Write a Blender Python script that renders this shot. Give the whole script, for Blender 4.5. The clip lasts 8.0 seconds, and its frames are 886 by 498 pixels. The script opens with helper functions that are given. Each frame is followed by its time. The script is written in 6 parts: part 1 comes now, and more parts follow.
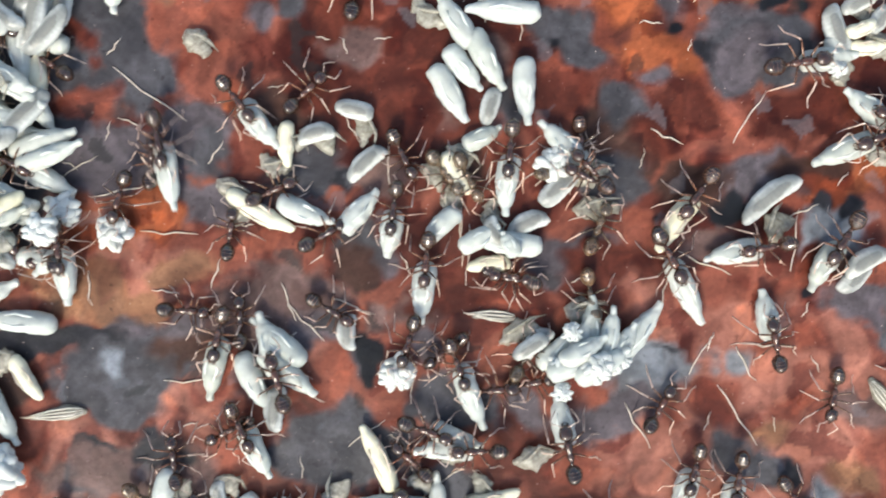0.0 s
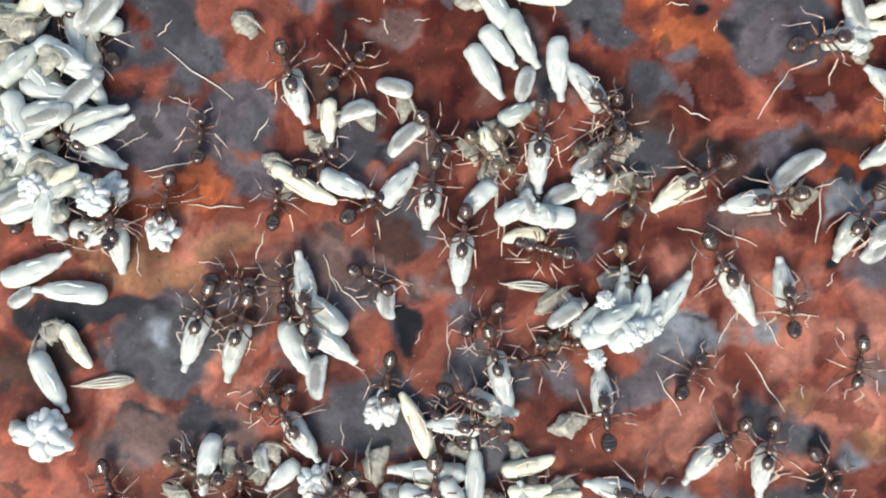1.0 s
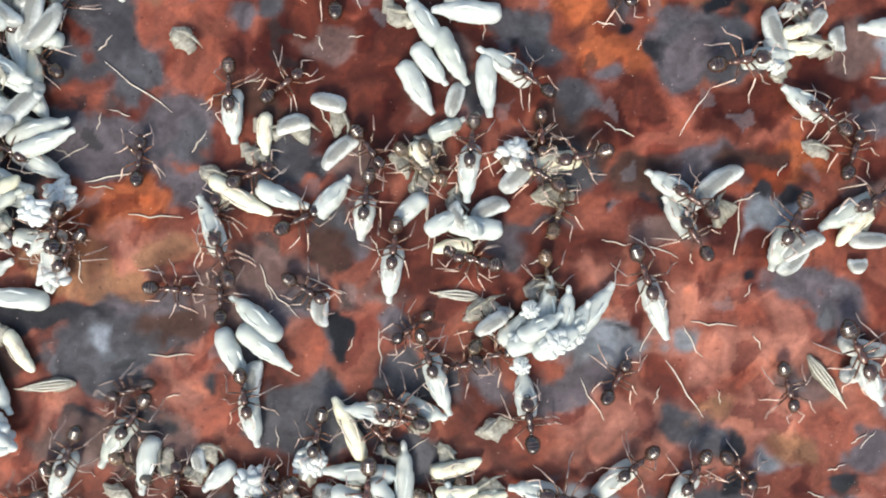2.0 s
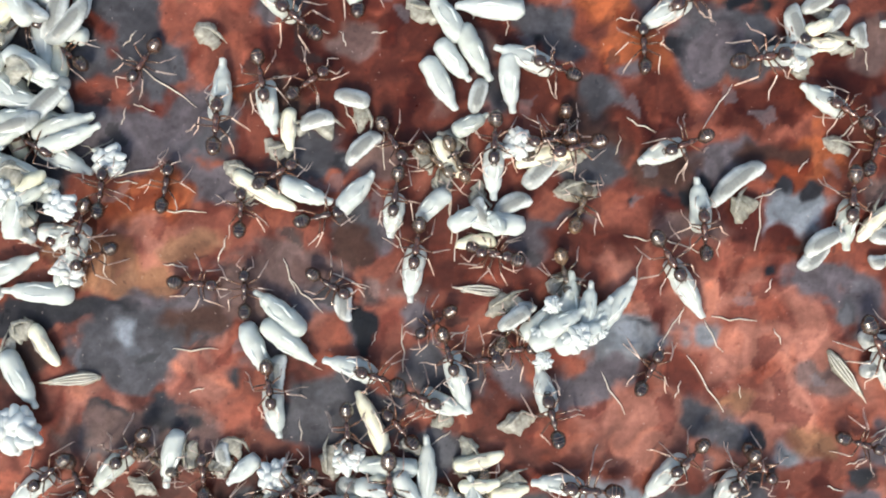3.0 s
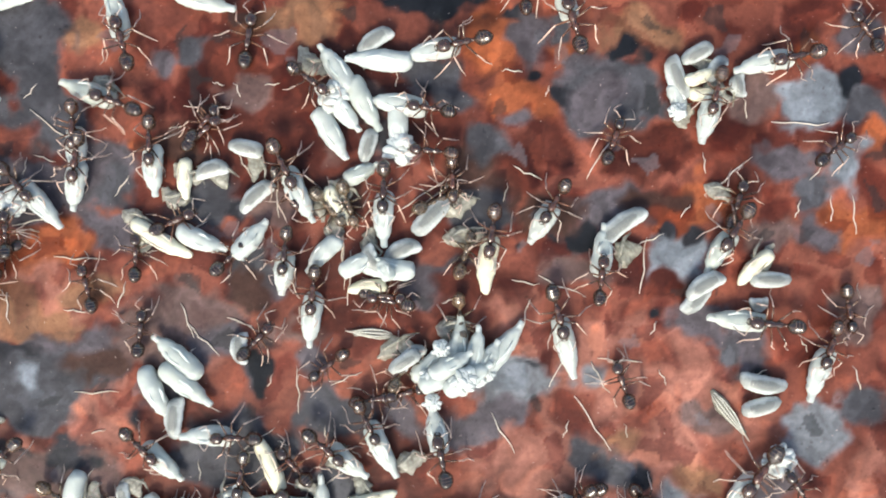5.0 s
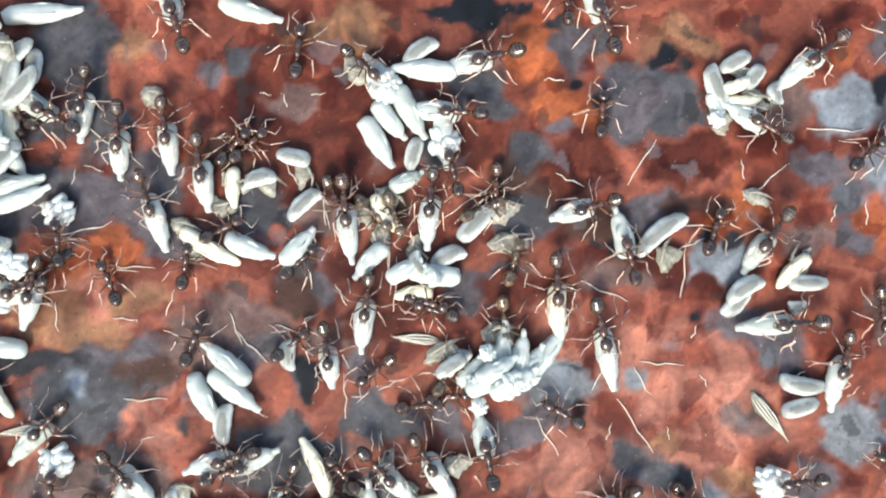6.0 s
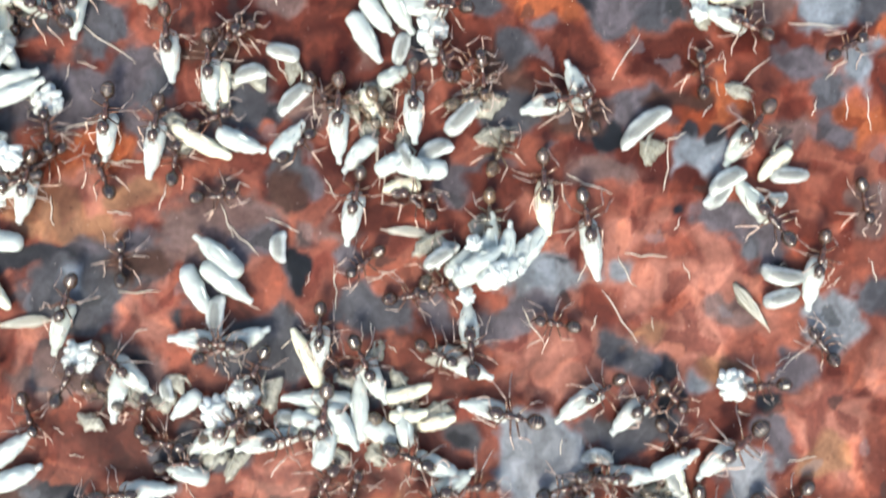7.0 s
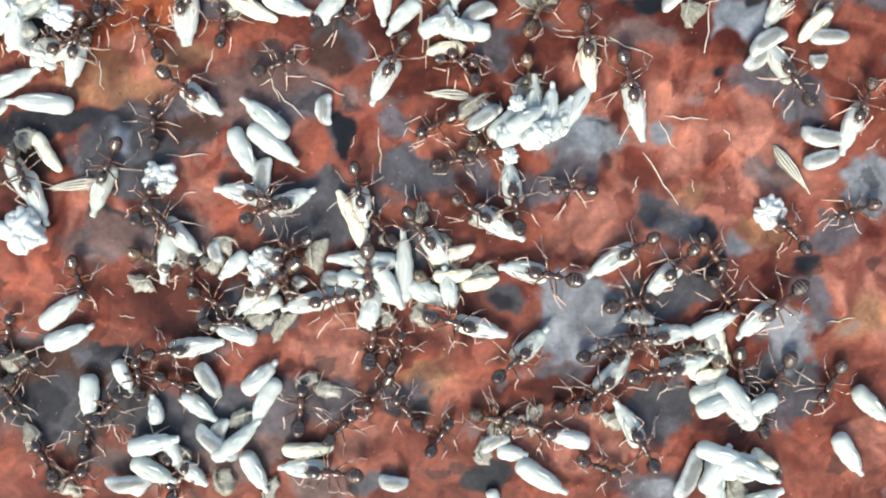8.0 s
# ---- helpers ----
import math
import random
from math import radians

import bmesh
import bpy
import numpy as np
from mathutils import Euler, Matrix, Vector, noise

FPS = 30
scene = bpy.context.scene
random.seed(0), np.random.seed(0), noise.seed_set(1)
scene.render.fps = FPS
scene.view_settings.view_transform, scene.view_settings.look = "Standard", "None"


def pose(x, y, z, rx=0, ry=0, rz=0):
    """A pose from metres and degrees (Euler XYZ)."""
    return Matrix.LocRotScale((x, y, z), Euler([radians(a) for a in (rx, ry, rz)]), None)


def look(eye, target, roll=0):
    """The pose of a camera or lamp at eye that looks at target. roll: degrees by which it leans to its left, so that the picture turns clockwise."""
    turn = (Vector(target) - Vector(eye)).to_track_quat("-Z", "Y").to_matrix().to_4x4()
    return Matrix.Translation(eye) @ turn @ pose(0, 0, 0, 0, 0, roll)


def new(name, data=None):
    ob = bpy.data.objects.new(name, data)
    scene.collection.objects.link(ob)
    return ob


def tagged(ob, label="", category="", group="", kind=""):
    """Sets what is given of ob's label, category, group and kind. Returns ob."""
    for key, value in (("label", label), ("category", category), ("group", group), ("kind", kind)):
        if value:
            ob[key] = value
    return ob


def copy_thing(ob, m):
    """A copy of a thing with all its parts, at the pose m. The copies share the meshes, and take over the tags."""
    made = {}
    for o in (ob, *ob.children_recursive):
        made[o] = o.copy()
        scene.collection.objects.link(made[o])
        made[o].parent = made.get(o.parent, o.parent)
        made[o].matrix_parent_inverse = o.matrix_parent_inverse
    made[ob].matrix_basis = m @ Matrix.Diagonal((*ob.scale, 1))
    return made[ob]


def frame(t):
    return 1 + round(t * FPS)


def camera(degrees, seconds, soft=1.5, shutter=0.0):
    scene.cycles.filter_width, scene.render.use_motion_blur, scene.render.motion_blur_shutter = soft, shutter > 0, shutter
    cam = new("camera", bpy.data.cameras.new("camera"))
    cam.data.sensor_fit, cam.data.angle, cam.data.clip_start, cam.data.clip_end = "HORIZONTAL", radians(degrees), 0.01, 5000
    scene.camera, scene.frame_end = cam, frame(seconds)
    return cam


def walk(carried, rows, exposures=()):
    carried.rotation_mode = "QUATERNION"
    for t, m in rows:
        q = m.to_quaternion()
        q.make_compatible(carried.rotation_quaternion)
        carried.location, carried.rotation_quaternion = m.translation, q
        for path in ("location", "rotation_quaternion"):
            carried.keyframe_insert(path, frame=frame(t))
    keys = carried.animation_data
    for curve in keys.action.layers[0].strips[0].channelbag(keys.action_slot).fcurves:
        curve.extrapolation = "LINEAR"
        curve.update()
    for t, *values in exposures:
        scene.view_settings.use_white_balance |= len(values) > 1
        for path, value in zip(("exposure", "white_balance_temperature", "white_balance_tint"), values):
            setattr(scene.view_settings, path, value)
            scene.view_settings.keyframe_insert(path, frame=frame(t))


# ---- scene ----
MM = 0.001  # everything below is worked out in millimetres


# ---- camera and its walk ----
cam = camera(45, 8.0, soft=2.0, shutter=0.4)


def eye(x, y, z, rx, ry, rz):
    return pose(x * MM, y * MM, z * MM, rx, ry, rz)


walk(cam, [
    (0.0, eye(-3.828, -0.142, 36.163, -3.638, 0.038, -0.050)),
    (0.5, eye(-5.604, -1.122, 36.833, -2.925, -0.744, -0.030)),
    (1.0, eye(-4.928, -2.739, 37.599, -1.006, 0.314, -0.130)),
    (1.5, eye(-4.237, -2.815, 39.694, -2.172, -0.159, 0.126)),
    (1.7, eye(-3.598, -1.544, 38.840, -2.160, -0.402, 0.205)),
    (2.8, eye(-2.442, -1.495, 39.121, -2.717, 0.115, 0.255)),
    (3.0, eye(-3.745, -1.307, 39.078, -2.793, -0.338, 0.323)),
    (3.5, eye(-1.744, -0.539, 39.872, -2.696, -0.435, 0.193)),
    (4.0, eye(-1.117, -0.226, 39.591, -2.585, -1.667, 0.244)),
    (4.5, eye(0.000, -0.000, 39.834, -2.630, -0.800, 0.018)),
    (4.7, eye(0.334, 0.132, 40.110, -2.649, -0.279, 0.076)),
    (5.8, eye(-1.000, 0.504, 40.261, -2.111, -0.906, -0.176)),
    (6.0, eye(-2.069, 0.144, 40.800, -1.988, -1.257, -0.288)),
    (6.5, eye(-2.140, -1.335, 42.217, -1.981, -0.798, -0.532)),
    (7.0, eye(-1.618, -3.544, 41.724, -2.532, -1.233, -0.544)),
    (7.5, eye(-3.235, -8.105, 42.362, -2.511, -0.443, -0.727)),
    (8.0, eye(-2.875, -8.179, 42.550, -3.522, -0.548, -0.754)),
], exposures=[(0, 1.02, 6800, 4), (4.7, 1.06, 6800, 3), (5.8, 1.28, 6700, 1), (6.5, 1.37, 6700, 1), (7.2, 1.37, 6700, 1), (8.0, 1.22, 6750, 2)])

# ---- light ----
world = bpy.data.worlds.new("bright_sky")
scene.world = world
world.use_nodes = True
wn, wl = world.node_tree.nodes, world.node_tree.links
sky = wn.new("ShaderNodeTexSky")
sky.sky_type = "NISHITA"
sky.sun_disc = False
sky.sun_elevation, sky.sun_rotation = radians(46), radians(-163)
sky.air_density, sky.dust_density = 1.0, 3.0
wn["Background"].inputs["Strength"].default_value = 0.125
wl.new(sky.outputs[0], wn["Background"].inputs["Color"])

sun_data = bpy.data.lights.new("sun", "SUN")
sun_data.energy, sun_data.angle, sun_data.color = 1.75, radians(18), (1.0, 0.97, 0.90)
sun = new("sun", sun_data)
sun.matrix_world = look((-0.20, -0.66, 0.72), (0, 0, 0))


# ---- materials ----
def material(name):
    mat = bpy.data.materials.new(name)
    mat.use_nodes = True
    nt = mat.node_tree
    return mat, nt, nt.nodes["Principled BSDF"]


def noise_node(nt, per_mm, detail=4.0, rough=0.55):
    co = nt.nodes.new("ShaderNodeTexCoord")
    n = nt.nodes.new("ShaderNodeTexNoise")
    n.inputs["Scale"].default_value = per_mm * 1000
    n.inputs["Detail"].default_value = detail
    n.inputs["Roughness"].default_value = rough
    nt.links.new(co.outputs["Object"], n.inputs["Vector"])
    return n


def ramp_node(nt, source, stops):
    r = nt.nodes.new("ShaderNodeValToRGB")
    while len(r.color_ramp.elements) < len(stops):
        r.color_ramp.elements.new(0.5)
    for e, (p, c) in zip(r.color_ramp.elements, stops):
        e.position, e.color = p, (*c, 1)
    nt.links.new(source, r.inputs["Fac"])
    return r


def mix_node(nt, kind, fac, a, b):
    m = nt.nodes.new("ShaderNodeMix")
    m.data_type, m.blend_type = "RGBA", kind
    for value, socket in ((fac, m.inputs[0]), (a, m.inputs[6]), (b, m.inputs[7])):
        if isinstance(value, (int, float)):
            socket.default_value = value
        elif isinstance(value, tuple):
            socket.default_value = (*value, 1)
        else:
            nt.links.new(value, socket)
    return m.outputs[2]


def bump_node(nt, height, bsdf, mm, strength=0.5):
    b = nt.nodes.new("ShaderNodeBump")
    b.inputs["Strength"].default_value, b.inputs["Distance"].default_value = strength, mm * MM
    nt.links.new(height, b.inputs["Height"])
    nt.links.new(b.outputs[0], bsdf.inputs["Normal"])


def granite_material():
    mat, nt, bsdf = material("polished_granite")
    at = nt.nodes.new("ShaderNodeAttribute")
    at.attribute_name = "mineral"
    fine = noise_node(nt, 4.5, 6, 0.62)
    broad = noise_node(nt, 0.55, 4, 0.55)
    cell = nt.nodes.new("ShaderNodeTexVoronoi")
    cell.inputs["Scale"].default_value = 1300
    co = nt.nodes.new("ShaderNodeTexCoord")
    warp = noise_node(nt, 1.6, 3)
    add = nt.nodes.new("ShaderNodeVectorMath")
    add.operation = "MULTIPLY_ADD"
    add.inputs[1].default_value = (0.0014, 0.0014, 0)
    nt.links.new(warp.outputs["Color"], add.inputs[0])
    nt.links.new(co.outputs["Object"], add.inputs[2])
    nt.links.new(add.outputs[0], cell.inputs["Vector"])
    bw = nt.nodes.new("ShaderNodeRGBToBW")
    nt.links.new(cell.outputs["Color"], bw.inputs[0])
    crystal = ramp_node(nt, bw.outputs[0], [(0.15, (0.74, 0.72, 0.72)), (0.5, (0.97, 0.96, 0.96)), (0.9, (1.25, 1.22, 1.2))])
    c = mix_node(nt, "MULTIPLY", 0.3, at.outputs["Color"], crystal.outputs[0])
    grain = ramp_node(nt, fine.outputs[0], [(0.3, (0.74, 0.71, 0.71)), (0.52, (1.0, 1.0, 1.0)), (0.75, (1.2, 1.18, 1.15))])
    c = mix_node(nt, "MULTIPLY", 0.7, c, grain.outputs[0])
    wash = ramp_node(nt, broad.outputs[0], [(0.3, (0.72, 0.68, 0.68)), (0.6, (1.05, 1.05, 1.05)), (0.8, (1.18, 1.12, 1.08))])
    c = mix_node(nt, "MULTIPLY", 0.55, c, wash.outputs[0])
    seam = nt.nodes.new("ShaderNodeTexVoronoi")
    seam.feature = "DISTANCE_TO_EDGE"
    seam.inputs["Scale"].default_value = 520
    nt.links.new(add.outputs[0], seam.inputs["Vector"])
    edge = ramp_node(nt, seam.outputs["Distance"], [(0.0, (0.62, 0.56, 0.56)), (0.09, (0.94, 0.93, 0.93)), (0.3, (1.04, 1.04, 1.04))])
    c = mix_node(nt, "MULTIPLY", 0.22, c, edge.outputs[0])
    speck = noise_node(nt, 9.0, 2, 0.5)
    pale = ramp_node(nt, speck.outputs[0], [(0.735, (0, 0, 0)), (0.78, (1, 1, 1))])
    c = mix_node(nt, "MIX", pale.outputs[0], c, (0.50, 0.40, 0.36))
    fleck = noise_node(nt, 3.2, 3, 0.6)
    mark = ramp_node(nt, fleck.outputs[0], [(0.25, (0.42, 0.38, 0.38)), (0.36, (1.0, 1.0, 1.0)), (0.66, (1.0, 1.0, 1.0)), (0.78, (1.35, 1.3, 1.28))])
    c = mix_node(nt, "MULTIPLY", 0.9, c, mark.outputs[0])
    nt.links.new(c, bsdf.inputs["Base Color"])
    rough = ramp_node(nt, broad.outputs[0], [(0.3, (0.26, 0.26, 0.26)), (0.7, (0.44, 0.44, 0.44))])
    nt.links.new(rough.outputs[0], bsdf.inputs["Roughness"])
    bsdf.inputs["Specular IOR Level"].default_value = 0.2
    bump_node(nt, fine.outputs[0], bsdf, 0.05, 0.35)
    return mat


def brood_material(name, stops, rough, subsurface, scale=3.0, alpha=1.0):
    mat, nt, bsdf = material(name)
    n = noise_node(nt, scale, 4)
    r = ramp_node(nt, n.outputs[0], stops)
    info = nt.nodes.new("ShaderNodeObjectInfo")
    tint = ramp_node(nt, info.outputs["Random"], [(0.0, (0.78, 0.78, 0.71)), (0.15, (0.93, 0.94, 0.91)), (0.6, (1, 1, 0.99)), (1.0, (0.95, 0.94, 0.89))])
    nt.links.new(mix_node(nt, "MULTIPLY", 0.8, r.outputs[0], tint.outputs[0]), bsdf.inputs["Base Color"])
    bsdf.inputs["Roughness"].default_value = rough
    bsdf.inputs["Subsurface Weight"].default_value = subsurface
    bsdf.inputs["Subsurface Radius"].default_value = (1.0, 0.9, 0.8)
    bsdf.inputs["Subsurface Scale"].default_value = 0.5 * MM
    bsdf.inputs["Alpha"].default_value = alpha
    bump_node(nt, n.outputs[0], bsdf, 0.03, 0.4)
    return mat


def chitin_material(name, dark, light, rough, alpha=1.0):
    mat, nt, bsdf = material(name)
    n = noise_node(nt, 6.0, 5)
    r = ramp_node(nt, n.outputs[0], [(0.3, dark), (0.75, light)])
    info = nt.nodes.new("ShaderNodeObjectInfo")
    tint = ramp_node(nt, info.outputs["Random"], [(0.0, (0.55, 0.52, 0.55)), (0.5, (1.0, 1.0, 1.0)), (0.85, (1.2, 1.1, 1.05)), (1.0, (1.4, 1.18, 1.08))])
    nt.links.new(mix_node(nt, "MULTIPLY", 0.85, r.outputs[0], tint.outputs[0]), bsdf.inputs["Base Color"])
    bsdf.inputs["Roughness"].default_value = rough
    bsdf.inputs["Coat Weight"].default_value = 0.8
    bsdf.inputs["Coat IOR"].default_value = 1.75
    bsdf.inputs["Specular IOR Level"].default_value = 0.25
    bsdf.inputs["Coat Roughness"].default_value = 0.14
    bsdf.inputs["Alpha"].default_value = alpha
    bump_node(nt, n.outputs[0], bsdf, 0.02, 0.3)
    return mat


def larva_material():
    """Whitish see-through skin, greyer along the back where the gut lies, with faint rings; the bright rim of scattered
    light is painted in.
    """
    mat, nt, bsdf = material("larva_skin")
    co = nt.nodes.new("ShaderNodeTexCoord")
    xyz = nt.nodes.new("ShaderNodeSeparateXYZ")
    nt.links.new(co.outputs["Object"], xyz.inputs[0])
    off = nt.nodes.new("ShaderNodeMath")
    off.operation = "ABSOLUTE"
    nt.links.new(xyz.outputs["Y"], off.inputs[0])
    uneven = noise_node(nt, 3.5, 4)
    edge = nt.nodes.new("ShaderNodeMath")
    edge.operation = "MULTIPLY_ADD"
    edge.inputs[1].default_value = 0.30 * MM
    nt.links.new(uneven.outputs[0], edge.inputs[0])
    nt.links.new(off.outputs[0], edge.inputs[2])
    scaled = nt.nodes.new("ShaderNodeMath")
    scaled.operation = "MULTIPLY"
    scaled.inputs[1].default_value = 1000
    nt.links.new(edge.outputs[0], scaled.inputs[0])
    # whiter towards both flanks: light scattered in the rim, put into the colour
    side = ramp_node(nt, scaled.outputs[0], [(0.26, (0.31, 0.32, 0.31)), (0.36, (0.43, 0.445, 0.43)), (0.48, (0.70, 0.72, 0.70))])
    ring = nt.nodes.new("ShaderNodeTexWave")
    ring.inputs["Scale"].default_value = 1900
    ring.inputs["Distortion"].default_value = 1.2
    nt.links.new(co.outputs["Object"], ring.inputs["Vector"])
    rings = ramp_node(nt, ring.outputs["Fac"], [(0.1, (0.84, 0.84, 0.83)), (0.6, (1.0, 1.0, 1.0))])
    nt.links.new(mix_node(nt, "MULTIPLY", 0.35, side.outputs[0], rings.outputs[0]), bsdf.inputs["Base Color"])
    bsdf.inputs["Roughness"].default_value, bsdf.inputs["Alpha"].default_value = 0.22, 0.88
    bump_node(nt, ring.outputs["Fac"], bsdf, 0.015, 0.2)
    return mat


GRANITE = granite_material()
PUPA = brood_material("pupa_skin", [(0.2, (0.38, 0.405, 0.39)), (0.42, (0.465, 0.49, 0.475)), (0.65, (0.51, 0.535, 0.52))], 0.52, 0.6)
EGG = brood_material("egg_skin", [(0.2, (0.52, 0.54, 0.53)), (0.65, (0.66, 0.68, 0.67))], 0.5, 0.3)
LIMB = brood_material("pupa_limb_skin", [(0.25, (0.60, 0.64, 0.62)), (0.7, (0.68, 0.71, 0.69))], 0.4, 0.1)
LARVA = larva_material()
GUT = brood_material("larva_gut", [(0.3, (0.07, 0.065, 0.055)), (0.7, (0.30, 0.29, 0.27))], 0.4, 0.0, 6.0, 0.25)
CREAM = brood_material("callow_pupa_skin", [(0.25, (0.62, 0.58, 0.44)), (0.7, (0.80, 0.77, 0.62))], 0.4, 0.1)
STRAW = brood_material("straw_fibre", [(0.3, (0.56, 0.46, 0.38)), (0.7, (0.80, 0.72, 0.64))], 0.5, 0.0)
SCRAP = brood_material("shed_skin", [(0.25, (0.20, 0.18, 0.14)), (0.5, (0.38, 0.36, 0.31)), (0.75, (0.56, 0.55, 0.50))], 0.3, 0.0, 5.0, 0.62)
HUSK = brood_material("husk_skin", [(0.3, (0.55, 0.51, 0.44)), (0.7, (0.86, 0.84, 0.77))], 0.3, 0.0, 8.0, 0.85)
DARK = chitin_material("dark_chitin", (0.026, 0.010, 0.007), (0.105, 0.040, 0.022), 0.25)
BAND = chitin_material("gaster_chitin", (0.016, 0.009, 0.007), (0.062, 0.031, 0.020), 0.22)
HEAD = chitin_material("head_chitin", (0.016, 0.008, 0.006), (0.070, 0.030, 0.018), 0.22)
LEG = chitin_material("leg_chitin", (0.075, 0.034, 0.020), (0.22, 0.105, 0.062), 0.3, 0.8)
# pale limb colour, brightened further to hold the highlights along the legs
TARSUS = chitin_material("tarsus_chitin", (0.55, 0.40, 0.33), (0.85, 0.70, 0.61), 0.3, 0.9)
SEAM = chitin_material("seam_chitin", (0.09, 0.055, 0.038), (0.20, 0.13, 0.09), 0.25)
CALLOW = chitin_material("callow_chitin", (0.060, 0.040, 0.025), (0.17, 0.12, 0.075), 0.3, 0.8)


# ---- the granite sheet ----
GRAINS = []
KINDS = {
    "salmon": (0.295, 0.105, 0.076), "brick": (0.225, 0.062, 0.041), "tan": (0.24, 0.105, 0.060), "mauve": (0.145, 0.080, 0.072), "maroon": (0.085, 0.019, 0.012),
    "orange": (0.275, 0.068, 0.028), "grey": (0.205, 0.188, 0.205), "violet": (0.098, 0.074, 0.083),
    "slate": (0.065, 0.056, 0.063), "umber": (0.062, 0.027, 0.020), "red": (0.172, 0.045, 0.030),
    "blue": (0.185, 0.180, 0.205), "dark": (0.024, 0.021, 0.025), "black": (0.010, 0.010, 0.013),
}


def grain(kind, x, y, rx, ry, turn):
    GRAINS.append((kind, x, y, rx, ry, radians(turn)))


grain("maroon", -16.10, 1.73, 1.30, 0.94, -0)
grain("black", 0.06, 7.74, 1.94, 0.65, -0)
grain("red", -16.12, 2.30, 0.89, 0.44, -0)
grain("brick", -18.93, -3.91, 2.15, 0.98, 0)
grain("dark", -19.35, -5.77, 1.57, 0.63, 0)
grain("slate", -15.72, -5.98, 1.45, 0.86, 0)
grain("umber", -19.37, -7.15, 2.16, 0.90, 0)
grain("salmon", -16.16, -9.44, 1.65, 1.10, 0)
grain("mauve", -17.65, -10.83, 1.97, 1.18, 0)
grain("slate", -18.04, 3.11, 2.52, 2.14, 0)
grain("red", -15.43, 2.33, 0.86, 0.66, 0)
grain("slate", -18.30, -0.97, 2.54, 1.17, 0)
grain("brick", -16.25, -0.88, 0.98, 0.51, 0)
grain("salmon", -20.32, -11.42, 1.18, 0.79, 0)
grain("brick", -18.79, -11.68, 2.02, 2.02, 0)
grain("maroon", -12.99, -12.90, 3.37, 1.12, 0)
grain("slate", -15.95, -10.42, 0.81, 0.76, 0)
grain("umber", -18.26, -15.55, 2.93, 1.49, 0)
grain("dark", -18.96, -16.22, 1.35, 0.77, 0)
grain("dark", -15.97, -14.67, 1.35, 0.68, 0)
grain("red", -14.19, -15.33, 1.40, 1.04, 0)
grain("umber", -16.99, -18.09, 1.13, 1.27, 0)
grain("red", -18.87, -20.13, 2.95, 0.77, 0)
grain("red", -14.73, -18.35, 0.68, 0.54, 0)
grain("slate", -11.99, -17.59, 2.49, 1.13, 0)
grain("slate", -10.52, -13.27, 1.58, 0.54, 0)
grain("slate", -15.65, -18.80, 1.22, 0.72, 0)
grain("brick", -10.34, -15.03, 1.36, 0.77, 0)
grain("mauve", -7.67, -17.13, 1.68, 0.82, 0)
grain("violet", -7.21, -16.63, 0.91, 0.54, 0)
grain("salmon", -6.95, -14.85, 1.63, 1.36, 0)
grain("tan", -3.43, -15.95, 1.27, 1.04, 0)
grain("brick", -6.82, -20.09, 2.51, 1.00, 0)
grain("salmon", -5.88, -18.49, 1.36, 0.91, 0)
grain("dark", -3.77, -17.28, 1.00, 0.39, 0)
grain("violet", -4.48, -16.44, 1.04, 0.45, 0)
grain("slate", -5.46, -20.16, 0.78, 0.50, 0)
grain("red", -4.07, -18.98, 1.37, 1.00, 0)
grain("mauve", -8.19, -20.30, 1.14, 0.59, 0)
grain("violet", -9.50, -17.51, 0.91, 1.13, 0)
grain("slate", 0.09, -12.99, 0.72, 0.63, 0)
grain("dark", -0.14, -13.19, 0.41, 0.32, 0)
grain("brick", -0.12, -11.94, 0.72, 0.54, 0)
grain("brick", 1.42, -16.53, 2.50, 1.36, 0)
grain("blue", 2.80, -13.71, 1.72, 1.68, 0)
grain("grey", 2.58, -13.57, 1.13, 1.22, 0)
grain("violet", 2.34, -15.74, 1.91, 0.59, 0)
grain("slate", 6.43, -12.72, 2.54, 0.95, 0)
grain("dark", 8.29, -11.61, 0.91, 0.68, 0)
grain("black", 7.91, -11.83, 0.50, 0.41, 0)
grain("maroon", 1.42, -16.64, 2.18, 0.68, 0)
grain("salmon", 2.55, -18.39, 2.97, 1.14, 0)
grain("slate", 6.16, -17.20, 1.28, 1.10, 0)
grain("slate", 11.11, -16.10, 1.69, 1.92, 15)
grain("grey", 11.44, -14.84, 1.19, 1.09, 0)
grain("violet", 10.55, -17.70, 1.19, 0.91, 0)
grain("red", 8.95, -18.14, 1.42, 0.78, 0)
grain("brick", 6.89, -19.15, 1.14, 0.69, 0)
grain("dark", -1.12, -20.18, 1.19, 0.91, 0)
grain("violet", 6.20, -20.34, 1.65, 0.83, 0)
grain("grey", 6.43, -20.53, 0.92, 0.46, 0)
grain("brick", 12.62, -19.93, 1.84, 1.38, 0)
grain("salmon", 14.57, -19.04, 1.10, 1.84, 0)
grain("salmon", 14.61, -12.83, 1.73, 2.28, 0)
grain("tan", 14.17, -13.74, 1.00, 1.14, 0)
grain("violet", 12.16, -13.25, 0.68, 0.86, 0)
grain("dark", 12.33, -11.66, 0.45, 0.41, 0)
grain("blue", 9.49, -11.22, 0.45, 0.34, 0)
grain("red", 13.74, -16.48, 1.37, 1.14, 0)
grain("mauve", 9.64, -20.58, 1.38, 0.69, 0)
grain("red", 4.38, -15.88, 1.14, 0.59, 0)
grain("salmon", -2.63, -13.50, 0.90, 1.13, 0)
grain("maroon", -6.42, 3.21, 3.96, 3.96, 0)
grain("maroon", -2.87, 5.71, 2.50, 2.29, 0)
